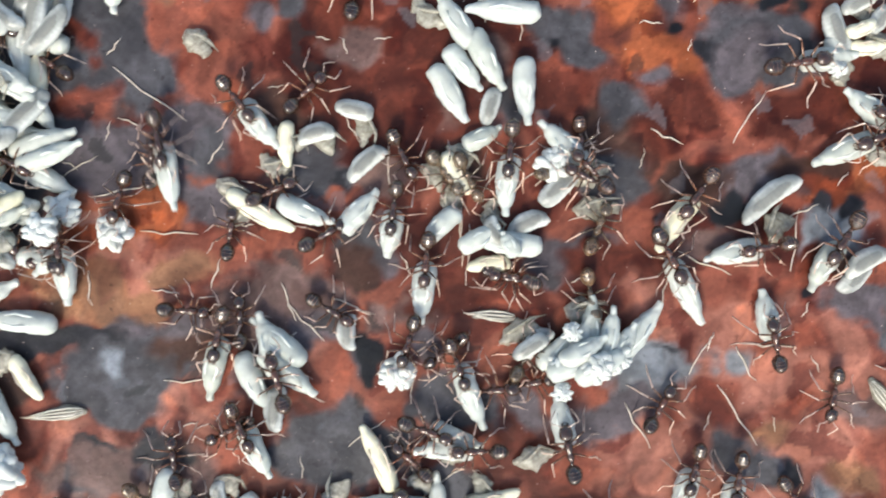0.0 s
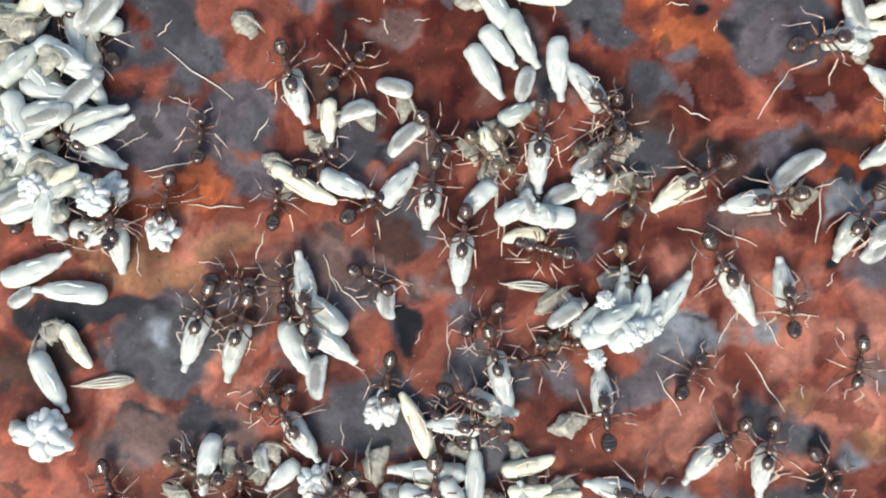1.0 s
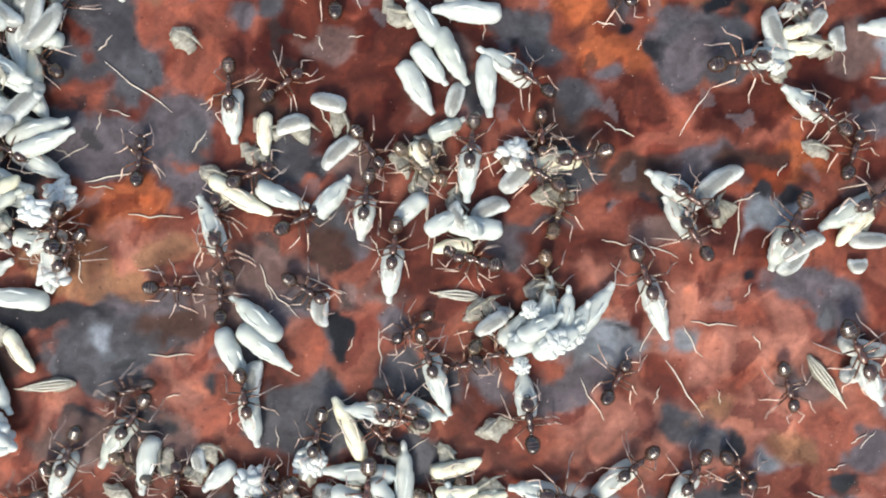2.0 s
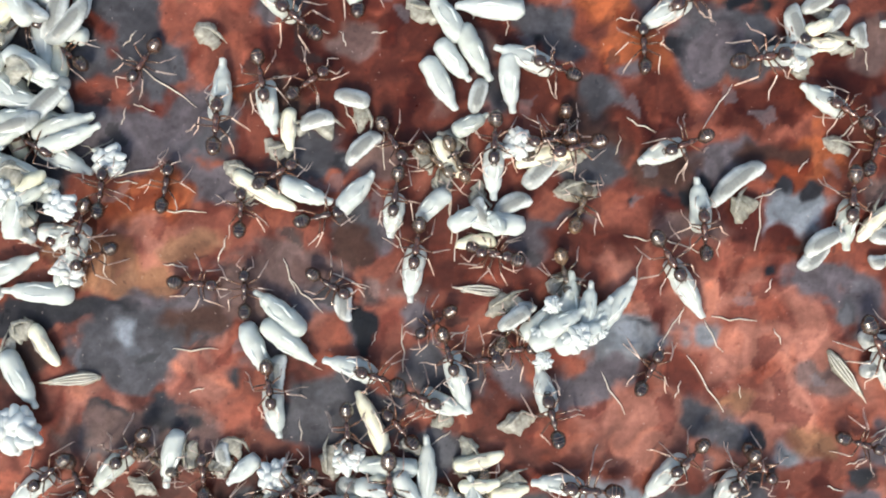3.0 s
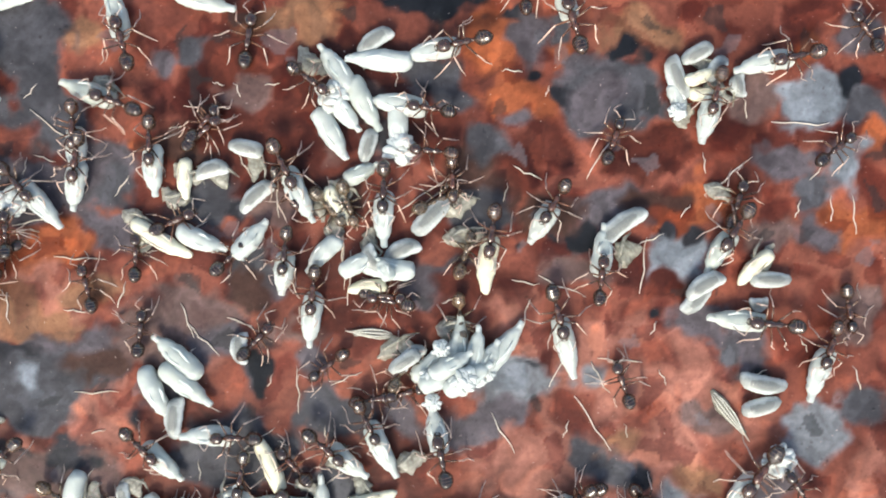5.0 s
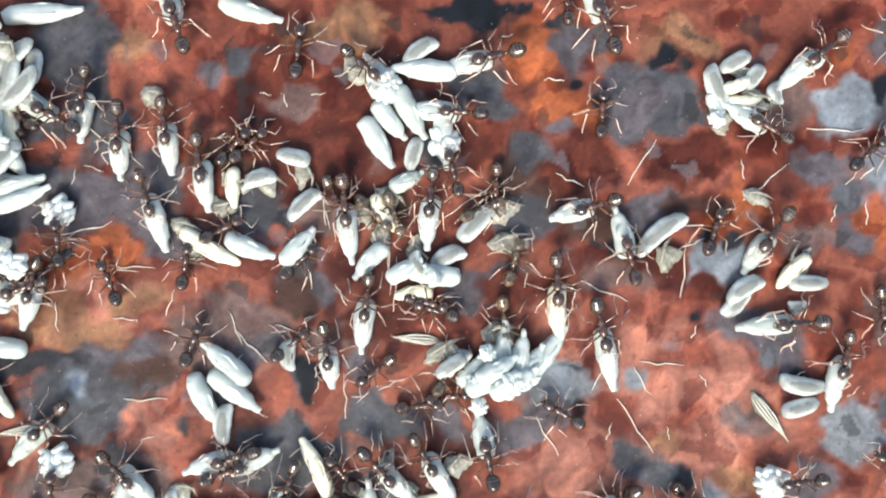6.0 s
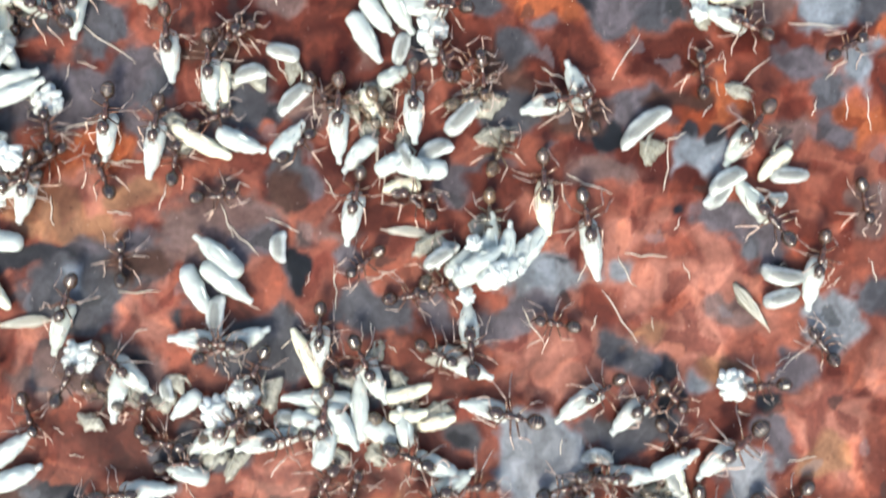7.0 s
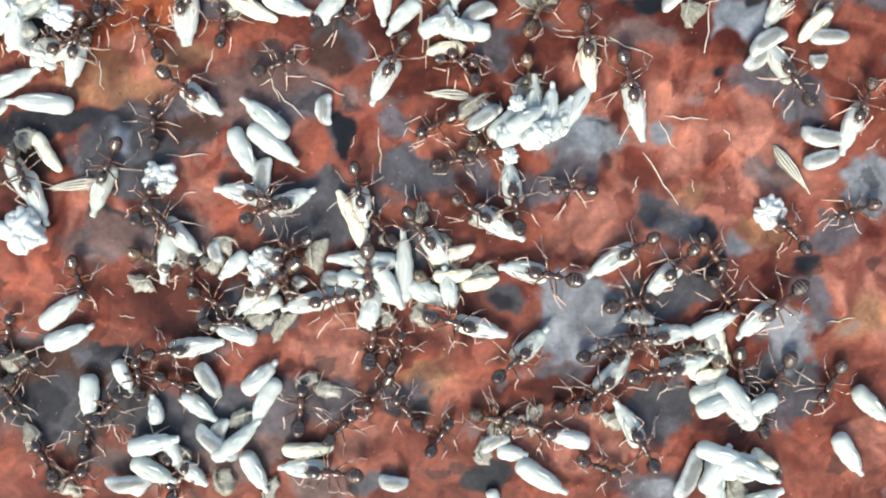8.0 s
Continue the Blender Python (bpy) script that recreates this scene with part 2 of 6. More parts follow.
grain("brick", -11.60, 5.07, 2.49, 2.69, 0)
grain("red", -10.34, 6.52, 1.24, 1.24, 0)
grain("tan", -12.86, 6.51, 0.66, 0.83, 0)
grain("maroon", -7.45, 4.67, 1.25, 1.25, 0)
grain("slate", -14.90, 6.09, 1.49, 1.96, 0)
grain("slate", -14.52, 3.82, 1.45, 1.24, 0)
grain("umber", -15.21, 2.43, 1.20, 0.46, 0)
grain("violet", -14.68, 0.71, 1.77, 1.21, 0)
grain("violet", -12.38, 1.44, 1.98, 1.46, 20)
grain("violet", -11.68, -0.86, 1.98, 1.04, 0)
grain("slate", -11.56, 0.88, 0.79, 0.50, 0)
grain("violet", -9.94, 5.38, 0.54, 0.50, 0)
grain("slate", -8.69, 6.07, 0.50, 0.50, 0)
grain("tan", -4.94, 6.99, 2.08, 0.75, 0)
grain("mauve", -6.83, 4.36, 0.94, 0.71, 0)
grain("slate", -8.33, 0.40, 1.30, 1.04, 30)
grain("dark", -7.49, 0.08, 0.54, 0.50, 0)
grain("umber", -8.93, 2.69, 0.75, 0.62, 0)
grain("mauve", -4.14, 1.97, 0.84, 0.63, 0)
grain("orange", -10.60, 2.54, 0.54, 0.50, 0)
grain("orange", -14.61, -1.59, 1.77, 1.15, 0)
grain("salmon", -14.43, -3.27, 2.51, 1.15, 0)
grain("tan", -14.66, -4.33, 1.67, 0.63, 0)
grain("brick", -6.04, -0.97, 1.15, 1.26, 0)
grain("red", -1.61, 6.75, 1.25, 0.96, 0)
grain("slate", -0.05, 4.93, 1.63, 0.96, -10)
grain("black", -0.37, 4.43, 0.36, 0.31, 0)
grain("brick", -1.21, 1.13, 1.26, 0.84, 0)
grain("mauve", -2.46, 3.64, 0.63, 0.84, 0)
grain("umber", -3.52, 0.50, 0.84, 0.75, 0)
grain("slate", -1.41, 2.18, 0.54, 0.84, 0)
grain("red", -5.78, 6.12, 0.83, 0.62, 0)
grain("orange", 2.60, 6.10, 0.88, 1.30, 0)
grain("orange", 3.40, 4.10, 1.85, 1.01, -15)
grain("dark", 3.08, 7.09, 0.63, 0.33, 0)
grain("violet", 3.86, 6.18, 0.84, 1.00, 0)
grain("black", 3.92, 5.04, 0.42, 0.31, 0)
grain("violet", 3.51, 3.31, 0.71, 0.44, 0)
grain("orange", 5.16, 5.90, 0.59, 0.54, 0)
grain("slate", 5.07, 6.77, 0.50, 0.54, 0)
grain("slate", 6.87, 4.28, 2.10, 1.22, -8)
grain("violet", 5.92, 4.90, 0.97, 0.92, 0)
grain("tan", 8.04, 6.65, 1.30, 0.80, 0)
grain("black", 7.51, 5.82, 0.44, 0.38, 0)
grain("black", 8.22, 5.49, 0.32, 0.21, 0)
grain("orange", 6.35, 3.32, 0.63, 0.34, 0)
grain("brick", 7.62, 1.98, 2.74, 1.27, 0)
grain("maroon", 11.20, 2.93, 1.69, 0.97, 0)
grain("mauve", 12.19, 4.37, 0.97, 1.01, 0)
grain("red", 14.10, 6.75, 1.39, 1.18, 0)
grain("orange", 14.00, 6.17, 0.84, 0.51, 0)
grain("blue", 14.48, 4.08, 1.10, 0.93, 0)
grain("black", 15.71, 4.67, 0.55, 0.72, 0)
grain("violet", 16.21, 6.46, 0.93, 1.01, 0)
grain("slate", 16.37, 3.46, 0.72, 0.72, 0)
grain("orange", 9.80, 0.09, 1.57, 0.97, 10)
grain("orange", 15.70, -0.50, 1.79, 1.02, 0)
grain("orange", 16.60, 2.49, 0.59, 0.55, 0)
grain("red", 13.35, 0.51, 1.40, 0.85, 0)
grain("red", 9.31, 2.40, 1.27, 0.59, 0)
grain("blue", 15.45, 1.52, 0.89, 0.81, 0)
grain("violet", 13.54, 1.94, 0.89, 0.68, 0)
grain("slate", 14.45, 0.68, 0.68, 0.51, 0)
grain("violet", 6.79, 0.05, 1.65, 0.93, 10)
# contact shade under the brood here, put into the stone colour
grain("black", 5.87, -1.09, 0.72, 0.42, 0)
grain("dark", 8.96, -0.63, 0.42, 0.38, 0)
grain("blue", 9.26, -1.77, 1.14, 0.98, 0)
grain("dark", 10.02, -1.09, 0.47, 0.38, 0)
grain("mauve", 12.84, -0.92, 1.19, 0.64, 0)
grain("violet", 14.69, -0.80, 0.72, 0.64, 0)
grain("umber", 1.73, 1.13, 1.26, 1.39, 0)
grain("slate", 2.28, 2.31, 0.92, 0.71, 0)
grain("dark", 3.67, 0.09, 0.46, 0.30, 0)
grain("black", 3.53, -1.41, 0.25, 0.23, 0)
grain("brick", 4.89, 1.35, 1.05, 0.84, 0)
grain("maroon", 4.25, 2.39, 1.05, 0.71, 0)
grain("slate", -14.49, -6.55, 1.76, 1.84, 10)
grain("violet", -14.69, -6.02, 0.84, 0.84, 0)
grain("dark", -15.65, -5.64, 0.54, 0.80, 0)
grain("violet", -14.46, -5.07, 0.84, 0.50, 0)
grain("dark", -13.40, -9.17, 0.88, 0.51, 10)
grain("dark", -15.42, -9.42, 0.71, 0.50, 0)
grain("mauve", -13.71, -10.28, 2.74, 1.16, 0)
grain("salmon", -11.98, -7.41, 1.30, 1.09, 0)
grain("violet", -11.67, -6.03, 0.88, 0.71, 0)
grain("brick", -10.25, -3.49, 2.51, 1.38, 0)
grain("mauve", -9.00, -3.91, 1.13, 0.84, 0)
grain("tan", -12.76, -3.28, 0.92, 0.54, 0)
grain("slate", -6.94, -3.07, 0.57, 1.05, 0)
grain("violet", -5.88, -2.44, 0.50, 0.67, 0)
grain("slate", -6.37, -6.16, 0.63, 0.72, 0)
grain("brick", -5.02, -5.61, 1.39, 1.26, 0)
grain("violet", -4.13, -6.04, 0.57, 0.59, 0)
grain("mauve", -5.85, -4.66, 0.63, 0.63, 0)
grain("maroon", -2.48, -3.71, 1.77, 1.10, 0)
grain("maroon", -0.79, -4.56, 1.27, 1.06, 0)
grain("slate", -6.94, -9.23, 2.54, 1.61, 0)
grain("blue", -6.81, -8.68, 0.68, 0.51, 0)
grain("slate", -3.51, -7.79, 1.10, 0.89, 0)
grain("dark", -3.55, -7.57, 0.63, 0.47, 0)
grain("slate", -4.20, -10.53, 1.27, 0.85, 0)
grain("maroon", -1.22, -9.14, 1.49, 1.49, 0)
grain("violet", -0.97, -7.79, 0.72, 0.59, 0)
grain("brick", -10.96, -9.43, 1.05, 0.93, 0)
grain("salmon", -9.02, -6.03, 0.93, 0.84, 0)
grain("violet", -0.16, -2.91, 0.84, 0.97, 0)
grain("red", -5.67, -7.95, 0.85, 0.42, 0)
grain("red", -10.72, -7.09, 0.84, 0.72, 0)
grain("salmon", 8.34, -7.34, 4.26, 3.84, 0)
grain("salmon", 5.16, -10.13, 3.41, 1.49, 0)
grain("salmon", 4.28, -4.35, 2.54, 1.06, 0)
grain("brick", 6.40, -3.50, 2.12, 0.93, 0)
grain("blue", 2.42, -3.12, 0.57, 0.46, 0)
grain("violet", 1.44, -2.70, 1.18, 0.80, 0)
grain("mauve", 5.33, -2.44, 1.27, 0.63, 0)
grain("grey", 3.23, -6.52, 1.83, 1.06, 10)
grain("violet", 2.00, -8.14, 1.57, 0.76, 10)
grain("blue", 2.59, -6.26, 0.85, 0.64, 0)
grain("black", 4.08, -5.73, 0.68, 0.13, -6)
grain("grey", 5.99, -6.06, 0.47, 0.43, 0)
grain("brick", 5.40, -7.68, 0.89, 0.68, 0)
grain("brick", 8.13, -7.94, 0.98, 0.60, 0)
grain("red", 9.37, -4.10, 1.06, 0.85, 0)
grain("red", 7.90, -5.63, 1.28, 0.51, 0)
grain("slate", 6.14, -9.27, 0.85, 0.73, 0)
grain("slate", 7.04, -10.05, 0.85, 0.56, 0)
grain("dark", 7.98, -10.40, 0.60, 0.47, 0)
grain("blue", 9.70, -10.96, 0.64, 0.32, 0)
grain("tan", 7.29, -8.84, 0.85, 0.51, 0)
grain("black", 7.10, -4.14, 0.17, 0.13, 0)
grain("black", 8.78, -4.04, 0.25, 0.21, 0)
grain("violet", 10.48, -4.40, 1.11, 0.94, 0)
grain("violet", 11.90, -5.30, 0.94, 0.85, 0)
grain("slate", 11.09, -5.64, 0.64, 0.43, 0)
# shadow of the larva pair, painted into the stone as a black patch
grain("black", 12.59, -6.09, 0.58, 0.28, 0)
grain("red", 12.77, -3.51, 1.28, 0.55, 0)
grain("red", 13.65, -5.43, 0.94, 0.64, 0)
grain("grey", 14.55, -8.33, 1.33, 1.24, 0)
grain("violet", 13.13, -10.33, 0.86, 0.86, 0)
grain("slate", 16.52, -7.71, 0.90, 0.77, 0)
grain("salmon", 16.73, -10.06, 0.90, 1.20, 0)
grain("mauve", 16.02, -4.05, 0.98, 1.15, 0)
grain("red", 16.77, -6.18, 0.73, 0.86, 0)
grain("mauve", 10.74, -7.86, 0.81, 0.77, 0)
grain("tan", 10.30, -10.58, 0.73, 0.56, 0)
grain("maroon", 8.93, -2.66, 0.85, 0.55, 0)
grain("brick", 11.57, -9.50, 0.94, 0.86, 0)
grain("salmon", 3.03, -9.26, 1.49, 0.85, 0)
grain("slate", -14.37, -6.37, 3.12, 1.02, 0)
grain("umber", -12.35, -6.06, 1.78, 0.76, 0)
grain("dark", -16.78, -5.34, 2.44, 0.58, 0)
grain("slate", -14.63, -7.70, 1.25, 0.89, 0)
grain("violet", -12.55, -5.06, 0.80, 0.49, 0)
grain("slate", -6.70, -2.15, 0.89, 1.02, 0)
grain("black", -6.68, -3.23, 0.67, 0.71, 0)
grain("black", -6.15, -6.21, 0.54, 0.76, 0)
grain("slate", -3.57, -8.02, 1.48, 0.99, 0)
grain("blue", -7.01, -8.58, 0.90, 0.81, 0)
grain("slate", -8.86, -9.57, 1.35, 0.90, 0)
grain("tan", -16.50, -3.46, 1.99, 1.02, 0)
grain("dark", -11.07, -8.19, 0.54, 0.49, 0)
grain("slate", -17.83, -16.24, 3.38, 2.26, 0)
grain("mauve", -12.48, -18.85, 3.86, 1.36, 0)
grain("slate", -12.89, -17.46, 2.94, 1.36, 0)
grain("umber", -18.25, -15.32, 2.48, 0.90, 0)
grain("red", -14.19, -15.33, 1.35, 0.90, 0)
grain("red", -18.87, -20.18, 2.72, 0.63, 0)
grain("red", -15.18, -18.11, 0.68, 0.54, 0)
grain("dark", -18.98, -16.91, 1.35, 0.77, 0)
grain("violet", -7.67, -16.96, 1.81, 0.77, 0)
grain("slate", -10.08, -13.39, 2.03, 0.59, 0)
grain("mauve", -9.00, -4.23, 2.31, 1.05, 0)
grain("violet", -7.75, -5.18, 0.84, 0.63, 0)
grain("mauve", -10.70, -5.60, 1.26, 0.84, 0)
grain("mauve", -14.13, -10.28, 2.32, 1.05, 0)
grain("violet", -9.67, -7.30, 0.76, 0.63, 0)
grain("mauve", -4.17, -4.34, 0.84, 0.84, 0)
grain("slate", -15.40, -6.77, 2.00, 1.33, 0)
grain("violet", -12.38, -5.35, 0.93, 0.53, 0)
grain("slate", -6.97, -8.32, 1.03, 1.34, 0)
grain("blue", -15.28, -6.21, 0.53, 0.44, 0)
grain("dark", -13.57, -9.48, 0.89, 0.49, 0)
grain("slate", 6.07, 4.21, 1.11, 1.11, 0)
grain("maroon", 7.85, 2.13, 1.78, 0.99, 0)
grain("dark", 7.95, 2.17, 0.28, 0.24, 0)
grain("umber", 4.50, -0.13, 1.38, 0.67, 0)
grain("slate", 1.73, -0.12, 0.99, 0.91, 0)
grain("slate", 0.64, 4.13, 1.11, 0.91, 0)
grain("maroon", -5.40, 2.07, 1.31, 1.19, 0)
grain("umber", -9.56, 2.38, 1.19, 0.67, 0)
grain("slate", -14.52, 3.58, 1.11, 1.71, 0)
grain("violet", -15.73, 0.72, 1.99, 0.99, 0)
grain("slate", -12.15, 0.61, 0.72, 0.48, 0)
grain("maroon", 2.13, -3.00, 1.59, 0.79, 0)
grain("red", -16.12, 2.50, 1.11, 0.60, 0)
grain("umber", 8.65, 0.35, 1.19, 0.47, 0)
grain("maroon", -3.43, -3.98, 1.39, 0.87, 0)
grain("maroon", 3.31, 1.36, 1.19, 0.59, 0)
grain("umber", -6.80, -3.18, 0.80, 0.99, 0)
grain("salmon", -12.31, -8.05, 1.31, 1.01, 0)
grain("brick", -11.03, -6.87, 0.63, 0.84, 0)
grain("mauve", -6.15, -0.09, 0.84, 0.84, 0)
grain("maroon", -4.47, 1.59, 0.92, 0.84, 0)
grain("maroon", -7.82, 3.03, 1.46, 0.84, 0)
grain("maroon", -0.07, 2.65, 1.26, 0.84, 0)
grain("maroon", 8.35, 2.05, 1.90, 0.76, 0)
grain("dark", 5.37, 4.13, 0.63, 0.55, 0)
grain("violet", 6.21, 4.13, 0.84, 0.76, 0)


def lattice(x, y, size, seed):
    """Smooth value noise in 0..1 at cells of that many millimetres."""
    table = np.random.RandomState(seed).rand(256, 256)
    u, v = x / size, y / size
    i, j = np.floor(u).astype(int), np.floor(v).astype(int)
    a, b = u - i, v - j
    a, b = a * a * (3 - 2 * a), b * b * (3 - 2 * b)
    at = lambda p, q: table[p % 256, q % 256]
    return (at(i, j) * (1 - a) + at(i + 1, j) * a) * (1 - b) + (at(i, j + 1) * (1 - a) + at(i + 1, j + 1) * a) * b


def cells(x, y, size, seed):
    """A random number for the crystal that each place lies in."""
    rnd = np.random.RandomState(seed)
    px, py, tone = rnd.rand(64, 64), rnd.rand(64, 64), rnd.rand(64, 64)
    u, v = x / size, y / size
    i, j = np.floor(u).astype(int), np.floor(v).astype(int)
    best, out = np.full(x.shape, 9.0), np.zeros(x.shape)
    for di in (-1, 0, 1):
        for dj in (-1, 0, 1):
            p, q = (i + di) % 64, (j + dj) % 64
            d = (i + di + px[p, q] - u) ** 2 + (j + dj + py[p, q] - v) ** 2
            near = d < best
            best, out = np.where(near, d, best), np.where(near, tone[p, q], out)
    return out


def mineral(x, y):
    """The stone's colour: a red ground of soft crystals, the large grains and two painted shadows laid in it, then
    mottling at three sizes.
    """
    wx = x + 0.9 * (lattice(x, y, 1.5, 1) - 0.5) + 0.4 * (lattice(x, y, 0.5, 2) - 0.5)
    wy = y + 0.9 * (lattice(x, y, 1.5, 3) - 0.5) + 0.4 * (lattice(x, y, 0.5, 4) - 0.5)
    tone = lattice(wx, wy, 2.1, 5)[..., None]
    deep, red, bright = (np.array(c) for c in ((0.095, 0.024, 0.017), (0.175, 0.046, 0.030), (0.245, 0.073, 0.048)))
    col = np.where(tone < 0.5, deep + (red - deep) * tone * 2, red + (bright - red) * (tone * 2 - 1))
    small = cells(wx + 40, wy, 0.9, 6)[..., None]
    ragged = 0.55 * (lattice(x, y, 1.1, 7) - 0.5) + 0.36 * (lattice(x, y, 0.42, 8) - 0.5) + 0.20 * (lattice(x, y, 0.17, 9) - 0.5)
    for kind, gx, gy, rx, ry, turn in GRAINS:
        dx, dy = wx - gx, wy - gy
        u, v = dx * math.cos(turn) + dy * math.sin(turn), dy * math.cos(turn) - dx * math.sin(turn)
        least = min(rx, ry)
        d = (np.sqrt((u / rx) ** 2 + (v / ry) ** 2) - 1.0) * least + ragged * min(1.0, 0.35 + 0.5 * least)
        soft = 0.16 if kind in ("black", "dark") else 0.24 + 0.10 * least
        k = np.clip(0.5 - d / soft, 0, 1)[..., None]
        col = col * (1 - k) + (np.array(KINDS[kind]) * (0.88 + 0.24 * small)) * k
    reddish = np.clip(col[..., :1] / (col[..., 1:2] + 0.01) - 1.3, 0, 1)
    for size, seed, amount in ((1.0, 31, 0.26), (0.42, 32, 0.40), (0.2, 33, 0.34)):
        col = col * (1 + amount * (lattice(wx, wy, size, seed)[..., None] - 0.5))
    crystal, facet = cells(wx + 13, wy - 7, 1.3, 21)[..., None], cells(wx - 4, wy + 11, 0.7, 23)[..., None]
    col = col * (0.86 + 0.28 * crystal) * (0.91 + 0.18 * facet)
    col = np.where(facet > 0.88, col * (1 + reddish * np.array((0.20, 0.14, 0.06))), col)
    col = np.where(facet < 0.12, col * (1 - reddish * np.array((0.28, 0.40, 0.40))), col)
    vein = np.clip((lattice(wx, wy, 0.75, 34)[..., None] - 0.60) * 5, 0, 1)
    col = col * (1 - vein * reddish * np.array((0.42, 0.54, 0.54)))
    glow = np.clip((lattice(wx + 9, wy, 0.6, 35)[..., None] - 0.68) * 5, 0, 1)
    col = col * (1 + glow * reddish * np.array((0.24, 0.14, 0.06)))
    chip = cells(wx - 9, wy + 21, 0.55, 22)[..., None]
    col = np.where(chip > 0.982, col * 0.4 + 0.012, col)
    col = np.where(chip < 0.02, col * 0.65 + np.array((0.055, 0.050, 0.056)), col)
    return col * np.array((0.93, 1.06, 1.08))


def granite_sheet():
    """One sheet of stone out to the horizon, finely divided where the ants run."""
    def lines(a, b, step, end):
        far = end * 1.6 ** np.arange(1, 15)
        return np.concatenate([-far[::-1], np.arange(-end, a, 0.6), np.arange(a, b, step), np.arange(b, end + 0.01, 0.6), far])

    xs, ys = lines(-23.0, 19.0, 0.085, 90), lines(-21.0, 13.0, 0.085, 75)
    gx, gy = np.meshgrid(xs, ys)
    nx, ny = len(xs), len(ys)
    near = ((np.abs(gx) < 91) & (np.abs(gy) < 76))
    z = np.where(near, 0.05 * (lattice(gx, gy, 4.0, 11) - 0.5) + 0.016 * (lattice(gx, gy, 0.5, 12) - 0.5), 0)
    idx = np.arange(nx * ny).reshape(ny, nx)
    quads = np.stack([idx[:-1, :-1], idx[:-1, 1:], idx[1:, 1:], idx[1:, :-1]], -1).reshape(-1, 4)
    me = bpy.data.meshes.new("ground")
    me.vertices.add(nx * ny)
    me.vertices.foreach_set("co", (np.stack([gx, gy, z], -1) * MM).ravel())
    me.loops.add(quads.size)
    me.loops.foreach_set("vertex_index", quads.ravel())
    me.polygons.add(len(quads))
    me.polygons.foreach_set("loop_start", np.arange(len(quads)) * 4)
    me.update(calc_edges=True)
    col = me.color_attributes.new("mineral", "FLOAT_COLOR", "POINT")
    rgb = np.where(near[..., None], mineral(gx, gy), np.array((0.17, 0.05, 0.036)))
    col.data.foreach_set("color", np.concatenate([rgb, np.ones((ny, nx, 1))], -1).astype(np.float32).ravel())
    me.materials.append(GRANITE)
    me.polygons.foreach_set("use_smooth", np.ones(len(quads), dtype=bool))
    me.update()
    return tagged(new("ground", me), "polished red granite with grey, violet and black mineral grains", "stone ground", kind="structure")


granite_sheet()


# ---- shapes ----
def part(name, bm, mat, parent=None, label="", at=None, uneven=0.0):
    """One mesh object from a bmesh in millimetres, under its thing; uneven: how far its skin wanders."""
    shift = Vector((random.random(), random.random(), random.random())) * 40
    for v in bm.verts:
        if uneven:
            v.co += uneven * (noise.noise_vector(v.co * 2.2 + shift) + 0.5 * noise.noise_vector(v.co * 5.5 + shift))
        v.co *= MM
    me = bpy.data.meshes.new(name)
    bm.to_mesh(me)
    bm.free()
    for p in me.polygons:
        p.use_smooth = True
    me.materials.append(mat)
    ob = new(name, me)
    if parent:
        ob.parent = parent
    if at:
        ob.location = [c * MM for c in at]
    if label:
        tagged(ob, label)
    return ob


def lathe(bm, profile, seg=12, bend=0.0, flat=1.0, lump=0.0, seed=0, origin=(0, 0, 0)):
    """A closed body along x from rows of (x, radius); bend lifts its ends, flat squashes it, lump makes it uneven."""
    rnd = random.Random(seed)
    mid = (profile[0][0] + profile[-1][0]) / 2
    half = abs(profile[-1][0] - profile[0][0]) / 2 or 1
    rings = []
    for x, r in profile:
        dy = bend * ((x - mid) / half) ** 2
        ring = []
        for k in range(seg):
            a = 2 * math.pi * k / seg
            rr = r * (1 + lump * (rnd.random() - 0.5))
            ring.append(bm.verts.new((origin[0] + x, origin[1] + dy + rr * math.cos(a), origin[2] + rr * flat * math.sin(a))))
        rings.append(ring)
    for a, b in zip(rings, rings[1:]):
        for k in range(seg):
            bm.faces.new((a[k], a[(k + 1) % seg], b[(k + 1) % seg], b[k]))
    bm.faces.new(rings[0][::-1])
    bm.faces.new(rings[-1])
    bmesh.ops.recalc_face_normals(bm, faces=bm.faces)
    return bm


def tube(bm, points, radii, seg=6):
    """A tapered limb through points."""
    pts = [Vector(p) for p in points]
    rings = []
    for i, p in enumerate(pts):
        way = (pts[min(i + 1, len(pts) - 1)] - pts[max(i - 1, 0)]).normalized()
        side = way.cross(Vector((0, 0, 1)))
        side = side.normalized() if side.length > 1e-4 else Vector((1, 0, 0))
        up = side.cross(way)
        rings.append([bm.verts.new(p + radii[i] * (math.cos(2 * math.pi * k / seg) * side + math.sin(2 * math.pi * k / seg) * up)) for k in range(seg)])
    for a, b in zip(rings, rings[1:]):
        for k in range(seg):
            bm.faces.new((a[k], a[(k + 1) % seg], b[(k + 1) % seg], b[k]))
    bm.faces.new(rings[0][::-1])
    bm.faces.new(rings[-1])
    bmesh.ops.recalc_face_normals(bm, faces=bm.faces)
    return bm


def denser(profile):
    """The same profile with a ring between every two."""
    rows = [profile[0]]
    for a, b in zip(profile, profile[1:]):
        rows += [((a[0] + b[0]) / 2, (a[1] + b[1]) / 2 + 0.006), b]
    return rows


